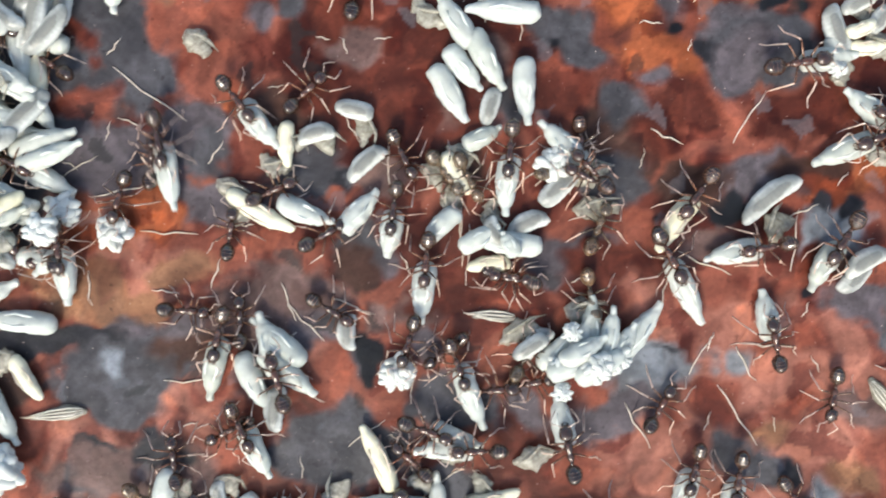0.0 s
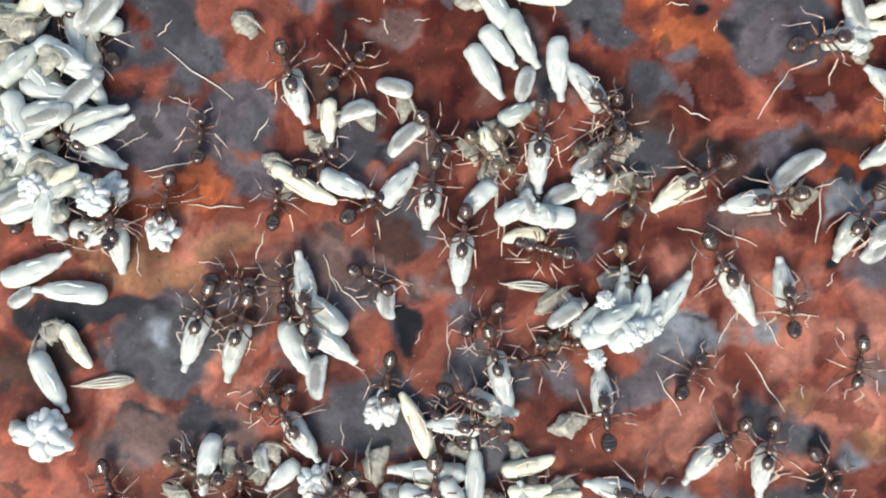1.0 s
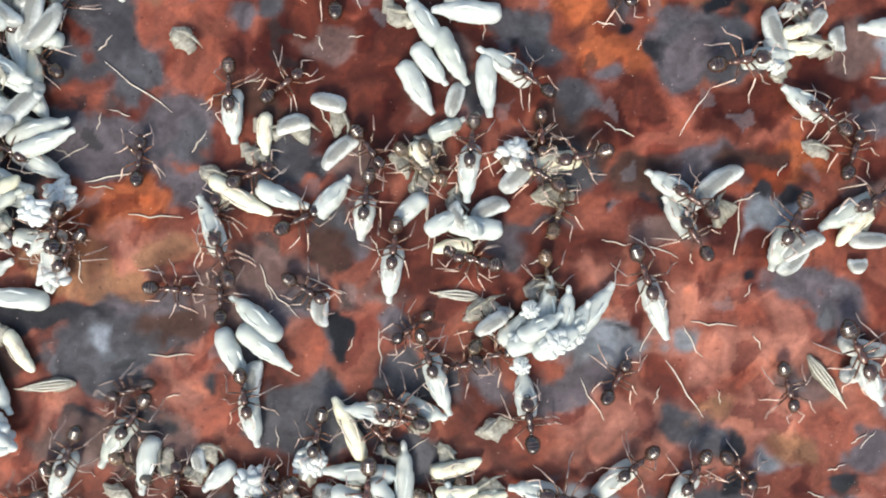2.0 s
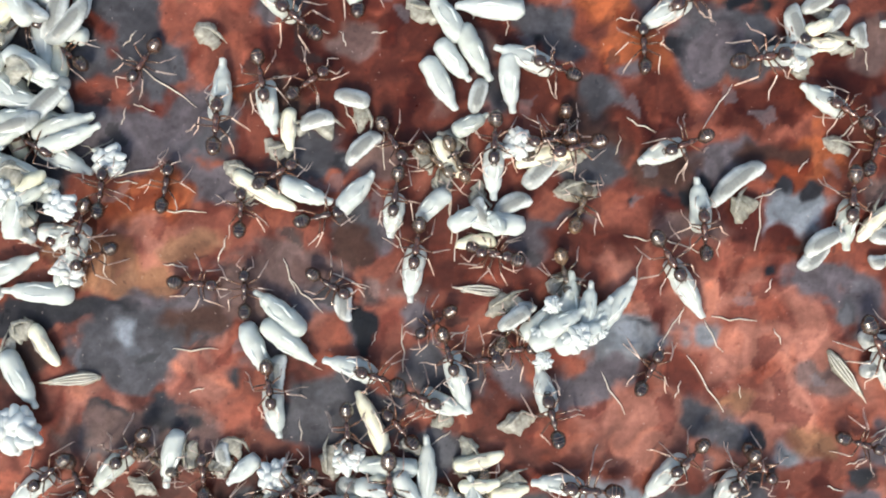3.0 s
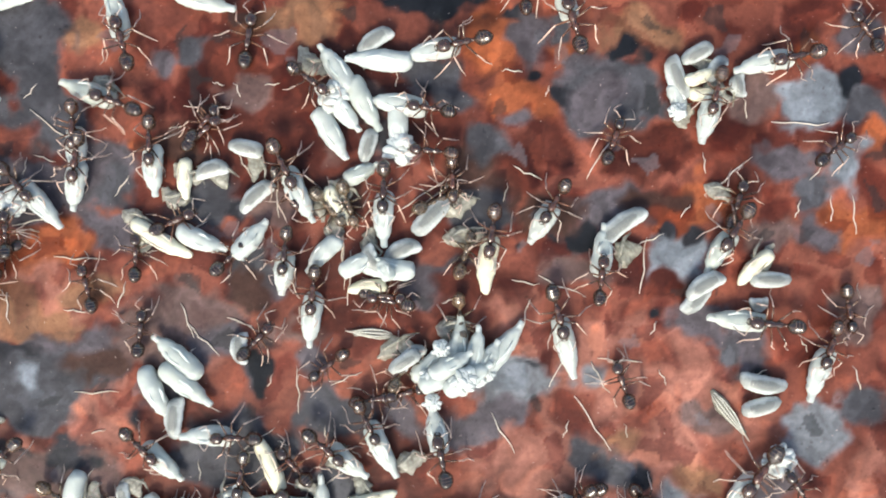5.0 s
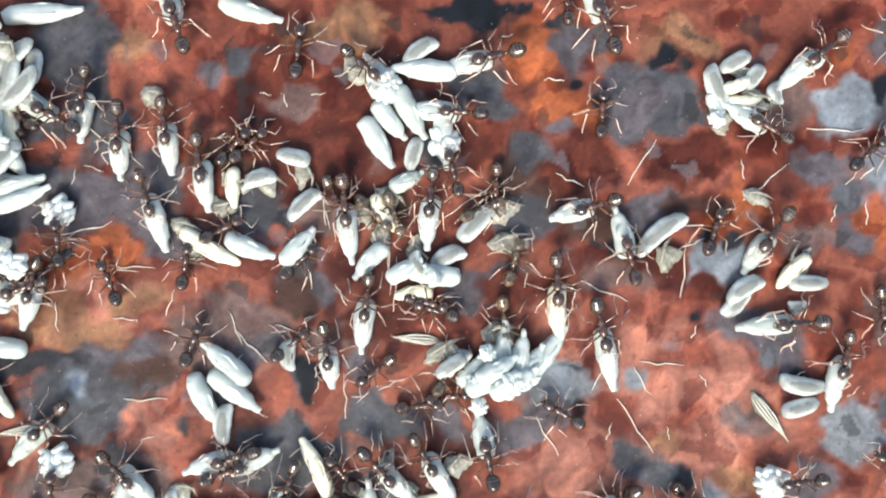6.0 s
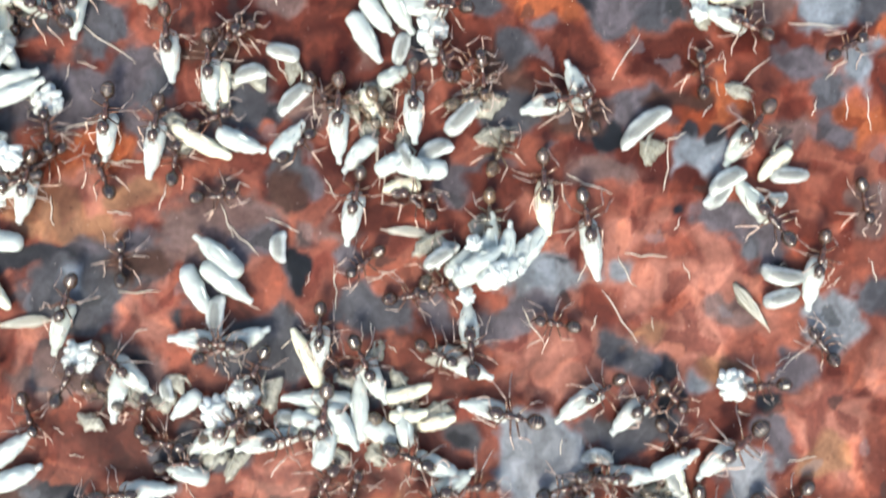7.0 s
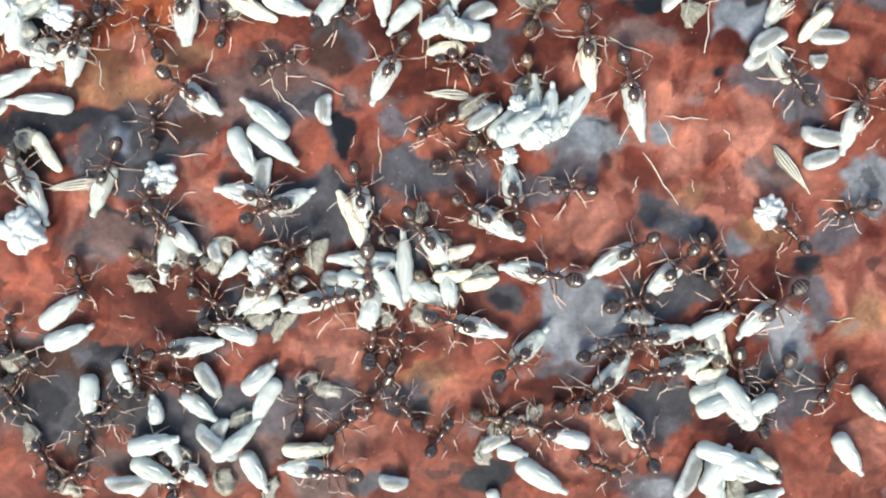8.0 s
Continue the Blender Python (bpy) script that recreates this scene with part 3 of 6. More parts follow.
def oval(length, radius, n=9, power=2.3, pinch=0.0):
    """Profile of a rounded body; pinch narrows its front half."""
    rows = []
    for i in range(n + 1):
        t = -math.cos(math.pi * i / n)
        r = radius * max(0.04, (1 - abs(t) ** power)) ** (1 / power)
        rows.append((t * length / 2, r * (1 - pinch * max(0, t))))
    return rows


PROTO = {}


def made(key, build, m, size=(1, 1, 1)):
    """A thing of that kind at a pose: the first is built, the rest are copies on the same meshes."""
    if key in PROTO:
        ob = copy_thing(PROTO[key], m)
    else:
        ob = PROTO[key] = build()
        ob.matrix_basis = m
    ob.scale = size
    return ob


# ---- brood: unit length 2.4 mm, lying along x, blunt end at -x ----
def build_pupa(seed):
    """Blunt head end, a slight waist, long taper to a square-cut tail tip."""
    thing = new("ant_pupa")
    rnd = random.Random(seed)
    waist, deep = rnd.uniform(-0.45, 0.05), rnd.uniform(0.02, 0.13)
    prof = [(-1.2, 0.09), (-1.15, 0.24), (-1.02, 0.35), (-0.8, 0.41), (-0.5, 0.435), (-0.2, 0.43), (0.1, 0.405), (0.35, 0.365),
            (0.55, 0.315), (0.70, 0.26), (0.81, 0.19), (0.89, 0.15), (1.0, 0.142), (1.13, 0.14), (1.18, 0.12), (1.2, 0.06)]
    prof = [(x, r * (1 + 0.10 * (rnd.random() - 0.5)) * (1 - deep * math.exp(-((x - waist) / 0.14) ** 2))) for x, r in prof]
    bm = lathe(bmesh.new(), denser(prof), 16, bend=0.24 * (rnd.random() - 0.45), flat=0.84, lump=0.07, seed=seed)
    part("body", bm, PUPA, thing, uneven=0.065)
    for side in (-1, 1):
        y = rnd.uniform(0.16, 0.26)
        pts = [(0.42, side * (y - 0.08), 0.22), (0.05, side * (y + 0.03), 0.27), (-0.5, side * (y - 0.06), 0.28), (-0.72, side * y * 0.5, 0.27)]
        part("folded_leg", tube(bmesh.new(), pts, (0.035, 0.06, 0.05, 0.03), 8), LIMB, thing, uneven=0.02)
    return thing


def build_larva(seed):
    """A see-through grub with faint rings, its gut showing inside."""
    thing = new("ant_larva")
    prof = [(x, r * (1 + 0.03 * math.sin(x * 21))) for x, r in oval(2.3, 0.40, 26, 3.0, 0.22)]
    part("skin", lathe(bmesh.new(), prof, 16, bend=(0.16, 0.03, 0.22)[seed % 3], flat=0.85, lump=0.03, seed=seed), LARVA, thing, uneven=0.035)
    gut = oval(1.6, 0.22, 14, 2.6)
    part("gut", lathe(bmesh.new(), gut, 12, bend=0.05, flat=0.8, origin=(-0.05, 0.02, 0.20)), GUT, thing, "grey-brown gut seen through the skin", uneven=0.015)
    return thing


def build_callow(seed):
    thing = new("ant_pupa")
    prof = [(-1.2, 0.08), (-1.08, 0.26), (-0.8, 0.35), (-0.4, 0.36), (-0.1, 0.33), (0.2, 0.35), (0.5, 0.32), (0.75, 0.27), (0.98, 0.20), (1.14, 0.14), (1.2, 0.07)]
    part("body", lathe(bmesh.new(), denser(prof), 14, bend=0.10, flat=0.88, lump=0.06, seed=seed), CREAM, thing, uneven=0.06)
    for side in (-1, 1):
        part("folded_leg", tube(bmesh.new(), [(0.4, side * 0.2, 0.24), (0.0, side * 0.28, 0.25), (-0.6, side * 0.2, 0.27)], (0.03, 0.04, 0.02)), STRAW, thing)
    return thing


def build_ball(seed):
    """A clump of eggs and tiny larvae stuck together, each one a part."""
    thing = new("egg_cluster")
    rnd = random.Random(seed)
    bm = lathe(bmesh.new(), oval(0.52, 0.155, 8, 2.6, 0.1), 9, bend=0.05, lump=0.1, seed=seed)
    first = part("egg", bm, EGG, thing, uneven=0.03)
    for i in range(34):
        z = 1 - 1.6 * (i + 0.5) / 34
        a = i * 2.39996
        r = math.sqrt(1 - z * z)
        d = 0.42 * (0.55 + 0.75 * rnd.random())
        egg = first if i == 0 else new("egg", first.data)
        egg.parent = thing
        egg.matrix_basis = pose(d * r * math.cos(a) * MM, d * r * math.sin(a) * MM, d * z * 0.6 * MM, rnd.uniform(-30, 30), rnd.uniform(-35, 35), math.degrees(a) + rnd.uniform(-60, 60))
    return thing


def build_husk(seed):
    """A shrivelled skin with pale ridges along it and a yellowish tail."""
    thing = new("empty_husk")
    rnd = random.Random(seed + 40)
    prof = [(x - 0.1, r * rnd.uniform(0.8, 1.15)) for x, r in oval(2.0, 0.40, 12, 2.4, 0.5)]
    part("shell", lathe(bmesh.new(), prof, 12, bend=0.1, flat=0.5, lump=0.2, seed=seed), SCRAP, thing, uneven=0.08)
    for y in (-0.24, -0.06, 0.14, 0.26):
        pts = [(-1.0, y * 0.5, 0.12), (-0.5, y * 1.1, 0.2), (0.1, y + rnd.uniform(-0.05, 0.05), 0.21), (0.6, y * 0.5, 0.14), (0.9, y * 0.2, 0.05)]
        part("ridge", tube(bmesh.new(), pts, (0.015, 0.04, 0.045, 0.035, 0.015), 6), HUSK, thing, uneven=0.02)
    part("tail", tube(bmesh.new(), [(0.75, 0, 0.06), (1.0, 0.03, 0.05), (1.25, -0.02, 0.0)], (0.07, 0.055, 0.02), 6), STRAW, thing, "yellowish dried tail")
    return thing


def build_fibre(seed):
    thing = new("straw_fibre")
    rnd = random.Random(seed)
    pts = [(-1.2 + 0.48 * i, 0.30 * (rnd.random() - 0.5) * (i % 3 > 0), 0.03 * rnd.random()) for i in range(6)]
    part("strand", tube(bmesh.new(), pts, (0.02, 0.035, 0.04, 0.04, 0.03, 0.015), 6), STRAW, thing)
    return thing


def build_scrap(seed):
    """A crumpled, half-collapsed pupal skin with a torn flap."""
    thing = new("shed_skin")
    rnd = random.Random(seed + 70)
    prof = [(x, r * rnd.uniform(0.65, 1.2)) for x, r in oval(2.0, 0.48, 12, 2.2, 0.3)]
    part("shell", lathe(bmesh.new(), prof, 12, bend=rnd.uniform(-0.4, 0.4), flat=0.42, lump=0.4, seed=seed), SCRAP, thing, uneven=0.13)
    flap = [(-0.7, 0.0, 0.16), (-0.2, rnd.uniform(0.1, 0.5), 0.24), (0.5, rnd.uniform(0.2, 0.7), 0.2), (1.2, rnd.uniform(-0.2, 0.5), 0.02)]
    part("flap", tube(bmesh.new(), flap, (0.03, 0.10, 0.08, 0.02), 6), SCRAP, thing, uneven=0.05)
    return thing


BUILD = {
    "scrap": (build_scrap, 6, 0.22, "shed skin"),
    "pupa": (build_pupa, 11, 0.40, "pupa"), "larva": (build_larva, 6, 0.36, "larva"), "callow": (build_callow, 4, 0.36, "pupa"),
    "ball": (build_ball, 4, 0.42, "eggs"), "husk": (build_husk, 2, 0.12, "husk"), "fibre": (build_fibre, 5, 0.06, "fibre"),
}
LABELS = {
    "scrap": "crumpled translucent greyish-cream shed skin among the brood",
    "pupa": "bare white ant pupa lying on the red granite", "larva": "translucent whitish ant larva lying on the stone",
    "callow": "yellowish ripening ant pupa lying on the stone", "ball": "white clump of ant eggs stuck together",
    "husk": "shrivelled grey husk with pale ridges on the stone", "fibre": "thin pale strand on the stone, standing for straw and lit ant legs",
}
COUNT = {}


def brood(kind, x, y, turn, length, width=1.0, lift=0.0, label="", tip=0.0):
    build, variants, rest, category = BUILD[kind]
    n = COUNT[kind] = COUNT.get(kind, -1) + 1
    v = (n * 7 + n // 3) % variants
    s = length / (1.1 if kind == "ball" else 2.4)
    w = s if kind == "ball" else width * (0.93 if kind == "pupa" else 1.0)
    roll = (n * 37) % 50 - 25 if kind != "ball" else (n * 53) % 360
    m = pose(x * MM, y * MM, (rest * w + lift) * MM, roll if kind == "pupa" else 0, tip, turn)
    ob = made((kind, v), lambda: build(v + 3), m, (s, w, w))
    return tagged(ob, label or LABELS[kind], category, "brood on the stone" if kind not in ("husk", "fibre", "scrap") else "litter on the stone")


# ---- worker ants: head at the origin, facing +x ----
# each leg's hip along the body, and the headings of thigh and shin off the ant's line
LEGS = ((-0.42, 58, 22), (-0.62, 82, 118), (-0.84, 122, 158))


def build_ant(high, callow, seed):
    """high: how far the body stands over the ground."""
    thing = new("ant")
    rnd = random.Random(seed * 31 + 5)
    skin, rear, limb = (CALLOW, CALLOW, CALLOW) if callow else (DARK, BAND, LEG)
    nod = rnd.uniform(-9, 9)
    head = part("head", lathe(bmesh.new(), [(-0.28, 0.07), (-0.25, 0.17), (-0.14, 0.245), (0.02, 0.255), (0.15, 0.22), (0.25, 0.15), (0.29, 0.07)], 14, flat=0.72), CALLOW if callow else HEAD, thing, at=(0, 0, high + 0.08))
    head.rotation_euler = (0, radians(14), radians(nod))
    for side in (-1, 1):
        bm = bmesh.new()
        bmesh.ops.create_icosphere(bm, subdivisions=1, radius=0.05)
        part("eye", bm, BAND, head, at=(0.06, side * 0.20, 0.09))
        part("mandible", tube(bmesh.new(), [(0.22, side * 0.11, 0), (0.32, side * 0.11, -0.03), (0.39, side * 0.02, -0.05)], (0.04, 0.032, 0.012)), limb, head)
        wide_set = rnd.uniform(0.7, 1.25)
        part("antenna", tube(bmesh.new(), [(0.18, side * 0.08, 0.08), (0.30, side * 0.26 * wide_set, 0.2), (0.36, side * 0.42 * wide_set, 0.22), (0.40, side * 0.44 * wide_set, 0.2), (0.62, side * 0.36 * wide_set, 0.1), (0.84, side * 0.24 * wide_set, -0.02)],
                             (0.016, 0.018, 0.018, 0.022, 0.024, 0.024), 6), TARSUS, head, "pale brown elbowed antenna")
    part("mesosoma", lathe(bmesh.new(), [(-1.12, 0.05), (-1.04, 0.12), (-0.9, 0.15), (-0.78, 0.105), (-0.68, 0.14), (-0.52, 0.175), (-0.38, 0.13), (-0.25, 0.06)], 12, flat=1.05), skin, thing, at=(0, 0, high))
    part("petiole", lathe(bmesh.new(), [(-1.24, 0.04), (-1.18, 0.085), (-1.12, 0.08), (-1.06, 0.04)], 10, flat=1.3), skin, thing, at=(0, 0, high - 0.02))
    droop = rnd.uniform(-0.10, 0.06)
    gaster = [(-1.98, 0.03), (-1.94, 0.12), (-1.85, 0.22), (-1.74, 0.285), (-1.725, 0.272), (-1.6, 0.315), (-1.585, 0.302), (-1.46, 0.315), (-1.445, 0.302), (-1.33, 0.24), (-1.24, 0.12), (-1.19, 0.05)]
    part("gaster", lathe(bmesh.new(), gaster, 16, flat=0.92, bend=rnd.uniform(-0.04, 0.04)), rear, thing, at=(0, 0, high + droop))
    for x, r in ((-1.732, 0.283), (-1.592, 0.312), (-1.452, 0.312)):
        part("gaster_band", lathe(bmesh.new(), [(x - 0.018, r - 0.03), (x - 0.010, r), (x + 0.004, r), (x + 0.012, r - 0.03)], 16, flat=0.92), SEAM, thing, "pale seam between the segments", at=(0, 0, high + droop))
    for side in (-1, 1):
        for hip, a, b in LEGS:
            a, b = radians(a + rnd.uniform(-20, 20)), radians(b + rnd.uniform(-26, 26))
            l1, l2 = rnd.uniform(0.50, 0.66), rnd.uniform(0.62, 0.88)
            kx, ky, kz = l1 * math.cos(a), side * l1 * math.sin(a), 0.22
            fx, fy, floor = kx + l2 * math.cos(b), ky + side * l2 * math.sin(b), 0.075 - high
            pts = [(0, 0, 0), (kx * 0.22, ky * 0.22, 0.03), (kx * 0.62, ky * 0.62, 0.15), (kx, ky, kz)]
            shin = [(kx, ky, kz), (kx + (fx - kx) * 0.3, ky + (fy - ky) * 0.3, kz * 0.62 + floor * 0.38), (kx + (fx - kx) * 0.58, ky + (fy - ky) * 0.58, floor + 0.05),
                    (kx + (fx - kx) * 0.8, ky + (fy - ky) * 0.8, floor), (fx, fy, floor)]
            leg = part("leg", tube(bmesh.new(), pts, (0.034, 0.04, 0.044, 0.026), 6), limb, thing, at=(hip, side * 0.10, high - 0.06))
            part("shin", tube(bmesh.new(), shin, (0.024, 0.032, 0.026, 0.018, 0.010), 6), TARSUS, leg, "pale pinkish-brown shin and foot")
    return thing


ANTS = {}


def worker(name, x, y, turn, size, carries="", callow=False, span=2.4, wide=1.0):
    """A worker ant, and what it carries in its jaws."""
    high = 0.42 if not carries else 0.86
    m = pose(x * MM, y * MM, 0, 0, 0, turn)
    kind = len(ANTS) % (2 if callow else 6)
    ob = made(("ant", high, callow, kind), lambda: build_ant(high, callow, kind), m, (size, size, 1.0))
    what = {"pupa": "a bare white pupa", "callow": "a yellowish pupa", "ball": "a white clump of eggs"}.get(carries, "")
    label = "pale brown young worker ant standing among the brood" if callow else (
        "dark brown worker ant holding " + what if what else "glossy dark brown worker ant on the granite")
    tagged(ob, label, "ant", "worker ants")
    load = None
    if carries:
        load = brood(carries, 0, 0, 0, span, wide, 0, {"pupa": "bare white ant pupa held in a worker's jaws", "callow": "yellowish ant pupa held in a worker's jaws",
                                                          "ball": "white clump of ant eggs held by a worker"}[carries])
        load.matrix_basis = m @ held(carries, span) @ Matrix.Diagonal((*load.scale, 1))
    ANTS[name] = (ob, load, carries, span)
    return ob


def held(carries, span):
    """Where the load lies, seen from the ant."""
    if carries == "ball":
        return pose(0.5 * MM, 0, 0.42 * MM)
    return pose((span / 2 - 0.62) * MM, 0, 0.40 * MM, 12, 0, 0)


# ---- brood on the stone ----
brood("fibre", -3.23, -1.56, -89, 1.63, 0.62, 0.00)
brood("fibre", 0.38, 0.57, 38, 2.84, 0.62, 0.00)
brood("fibre", -1.93, 0.29, -122, 1.97, 0.62, 0.00)
brood("fibre", 8.33, -1.19, 20, 1.11, 0.62, 0.00)
brood("fibre", 6.41, 2.01, 60, 2.05, 0.62, 0.00)
brood("larva", -2.07, 6.23, -145, 1.63, 0.85, 0.00)
brood("pupa", -1.87, 5.48, 177, 2.53, 1.05, 0.00)
brood("pupa", -3.44, 5.19, 124, 2.12, 1.01, 0.00)
brood("pupa", -2.42, 3.85, -62, 2.29, 1.03, 0.00)
brood("pupa", -3.62, 2.74, -59, 2.21, 1.01, 0.00)
brood("pupa", -3.17, 3.56, -52, 1.85, 0.96, 0.00)
brood("larva", -2.29, 2.34, -107, 1.34, 0.80, 0.00)
brood("pupa", -1.15, 2.86, -87, 2.30, 0.99, 0.00)
brood("pupa", -1.78, -2.19, 173, 2.54, 1.05, 0.00)
brood("larva", -1.08, -1.53, -153, 1.60, 0.88, 0.00)
brood("larva", 0.12, -0.26, 45, 1.98, 0.96, 0.00)
brood("pupa", -2.53, 1.33, 26, 1.43, 0.84, 0.00)
brood("pupa", -3.98, -1.68, -134, 1.82, 0.93, 0.00)
brood("callow", -2.31, -2.91, -174, 1.47, 0.77, 0.00)
brood("larva", -2.19, -1.90, -64, 1.17, 0.73, 0.30)
brood("fibre", -3.22, -2.00, -90, 2.09, 0.62, 0.00)
brood("callow", -3.45, 0.08, -60, 1.64, 0.80, 0.00)
brood("pupa", -2.62, -2.02, 31, 1.56, 0.88, 0.30)
brood("pupa", -1.64, -2.21, 119, 0.95, 0.74, 0.60)
brood("pupa", -10.27, -6.95, -64, 2.30, 1.02, 0.00)
brood("larva", -9.60, -7.86, -96, 1.66, 0.90, 0.00)
brood("pupa", -9.09, -6.63, -38, 2.43, 1.05, 0.00)
brood("pupa", -9.41, -5.51, 138, 2.35, 1.03, 0.00)
brood("larva", -7.14, -5.25, -90, 1.30, 0.83, 0.00)
brood("callow", -10.00, -1.20, -30, 2.56, 0.90, 0.00)
brood("pupa", -8.49, -1.21, -22, 2.05, 1.00, 0.00)
brood("pupa", -6.63, -1.13, 49, 1.88, 0.98, 0.00)
brood("callow", -9.11, 1.10, -90, 1.54, 0.78, 0.00)
brood("larva", -8.11, 1.48, -164, 1.33, 0.84, 0.00)
brood("larva", -6.81, 2.25, 166, 1.37, 0.83, 0.00)
brood("larva", -6.48, 0.49, -138, 1.71, 0.83, 0.00)
brood("pupa", -18.15, -4.84, 175, 2.58, 0.99, 0.00)
brood("pupa", -19.32, -4.07, 22, 2.64, 1.05, 0.00)
brood("larva", -19.89, -5.05, 35, 1.10, 0.70, 0.00)
brood("callow", -6.03, -9.51, 114, 2.56, 0.90, 0.00)
brood("larva", -8.30, -12.03, -139, 0.67, 0.70, 0.00)
brood("pupa", -5.73, -11.17, 177, 2.77, 1.01, 0.00)
brood("pupa", -4.05, -11.45, 89, 2.85, 0.99, 0.00)
brood("pupa", -2.86, -12.61, -34, 1.83, 0.94, 0.00)
brood("pupa", -2.33, -12.22, 101, 1.61, 0.86, 0.30)
brood("larva", -6.70, -11.97, -18, 1.29, 0.75, 0.00)
brood("pupa", -4.91, -12.50, -30, 1.93, 0.90, 0.00)
brood("pupa", -9.70, -12.91, -162, 1.70, 0.89, 0.00)
brood("larva", 5.24, -13.57, 175, 1.36, 0.78, 0.00)
brood("pupa", 8.32, -13.87, 26, 2.09, 0.98, 0.00)
brood("larva", 8.36, -14.84, -62, 1.35, 0.80, 0.00)
brood("larva", 8.22, -16.41, 9, 1.37, 0.81, 0.00)
brood("pupa", 8.35, -17.10, 21, 1.82, 0.98, 0.30)
brood("pupa", 9.23, -17.55, -48, 1.63, 0.88, 0.00)
brood("pupa", 9.88, -17.22, -154, 1.76, 0.89, 0.30)
brood("larva", 10.11, -3.27, 54, 1.77, 0.88, 0.00)
brood("larva", 12.78, -2.66, -1, 1.62, 0.80, 0.00)
brood("larva", 12.55, -6.61, -10, 1.89, 0.91, 0.00)
brood("larva", 12.50, -7.44, 16, 1.58, 0.85, 0.00)
brood("husk", 11.34, -7.79, -52, 2.49, 0.62, 0.00)
brood("pupa", 13.67, -19.29, -60, 1.98, 0.98, 0.00)
brood("pupa", 14.54, -17.31, -44, 2.03, 1.00, 0.00)
brood("pupa", 2.76, -5.23, 54, 2.54, 0.98, 0.00)
brood("pupa", 0.22, -5.71, 43, 2.21, 1.00, 0.00)
brood("pupa", 0.73, -5.65, 67, 2.20, 0.95, 0.25)
brood("pupa", 1.12, -5.22, 88, 2.55, 0.95, 0.10)
brood("pupa", 1.71, -5.41, 80, 2.20, 0.92, 0.35)
brood("pupa", 2.20, -5.62, 58, 1.70, 0.92, 0.30)
brood("pupa", 0.44, -6.28, 25, 1.73, 0.95, 0.50)
brood("pupa", 1.47, -6.25, 30, 2.07, 1.00, 0.65)
brood("pupa", 0.83, -5.76, 30, 1.82, 0.90, 0.70)
brood("ball", 0.12, -6.32, 82, 0.80, 1.00, 0.55)
brood("ball", 1.32, -6.28, 165, 0.95, 1.00, 0.80)
brood("ball", 2.05, -6.12, 40, 0.62, 1.00, 0.40)
brood("larva", -0.74, -5.55, -134, 1.37, 0.79, 0.00)
brood("husk", -2.20, -4.69, 175, 1.87, 0.62, 0.00)
brood("pupa", -17.58, -12.98, 38, 2.14, 0.98, 0.00)
brood("pupa", -17.31, -14.04, 21, 2.08, 1.02, 0.00)
brood("callow", -18.01, -6.81, -58, 1.75, 0.82, 0.00)
brood("pupa", -19.74, -9.79, -14, 1.32, 0.81, 0.00)
brood("pupa", -16.64, -16.54, -91, 1.95, 1.00, 0.00)
brood("pupa", -15.26, -15.69, -67, 1.41, 0.82, 0.00)
brood("pupa", -14.03, -17.03, 97, 1.24, 0.81, 0.00)
brood("larva", -11.91, -15.91, -60, 1.64, 0.89, 0.00)
brood("pupa", -12.29, -16.98, -39, 1.75, 0.88, 0.00)
brood("larva", -11.60, -18.02, -105, 1.34, 0.81, 0.00)
brood("pupa", -9.82, -15.78, 41, 1.83, 0.97, 0.00)
brood("pupa", -9.71, -16.76, -119, 2.17, 0.96, 0.00)
brood("pupa", -12.57, -19.68, -41, 1.41, 0.88, 0.00)
brood("pupa", -10.13, -19.63, -63, 1.88, 0.93, 0.00)
brood("pupa", -14.67, -19.84, 69, 1.47, 0.85, 0.00)
brood("pupa", -13.38, -18.84, -71, 1.39, 0.88, 0.00)
brood("larva", -4.62, -20.20, -7, 1.28, 0.82, 0.00)
brood("pupa", 1.33, -20.04, -34, 2.37, 1.06, 0.00)
brood("pupa", 2.40, -18.43, 169, 1.84, 0.93, 0.00)
brood("pupa", 0.18, -19.01, -9, 1.26, 0.86, 0.00)
brood("pupa", 8.64, -19.86, -26, 1.62, 0.92, 0.00)
brood("pupa", 8.39, -20.71, -57, 1.11, 0.80, 0.00)
brood("larva", 9.67, -20.04, 21, 1.22, 0.75, 0.00)
brood("pupa", -0.59, -20.89, -70, 0.79, 0.70, 0.00)
brood("larva", -0.57, -18.52, -154, 1.32, 0.77, 0.00)
brood("callow", 10.29, -19.47, -35, 1.25, 0.72, 0.00)
brood("callow", -2.13, -11.01, 14, 1.90, 0.84, 0.00)
brood("callow", -2.13, -11.84, 6, 1.51, 0.77, 0.30)
brood("callow", -1.20, -12.15, 23, 1.22, 0.72, 0.00)
brood("callow", -6.08, -11.95, -122, 1.31, 0.74, 0.30)
brood("pupa", -10.83, -14.00, 164, 1.85, 0.90, 0.00)
brood("pupa", -18.81, -1.74, -38, 1.49, 0.88, 0.00)
brood("pupa", -18.73, -2.38, -139, 1.44, 0.84, 0.30)
brood("pupa", -17.32, -2.74, -7, 1.72, 0.92, 0.00)
brood("pupa", -16.93, -2.79, -145, 1.49, 0.84, 0.30)
brood("pupa", -18.08, -1.27, -21, 1.39, 0.84, 0.00)
brood("larva", -18.68, -2.60, -40, 1.38, 0.77, 0.30)
brood("larva", 9.15, 4.83, -69, 1.77, 0.91, 0.00)
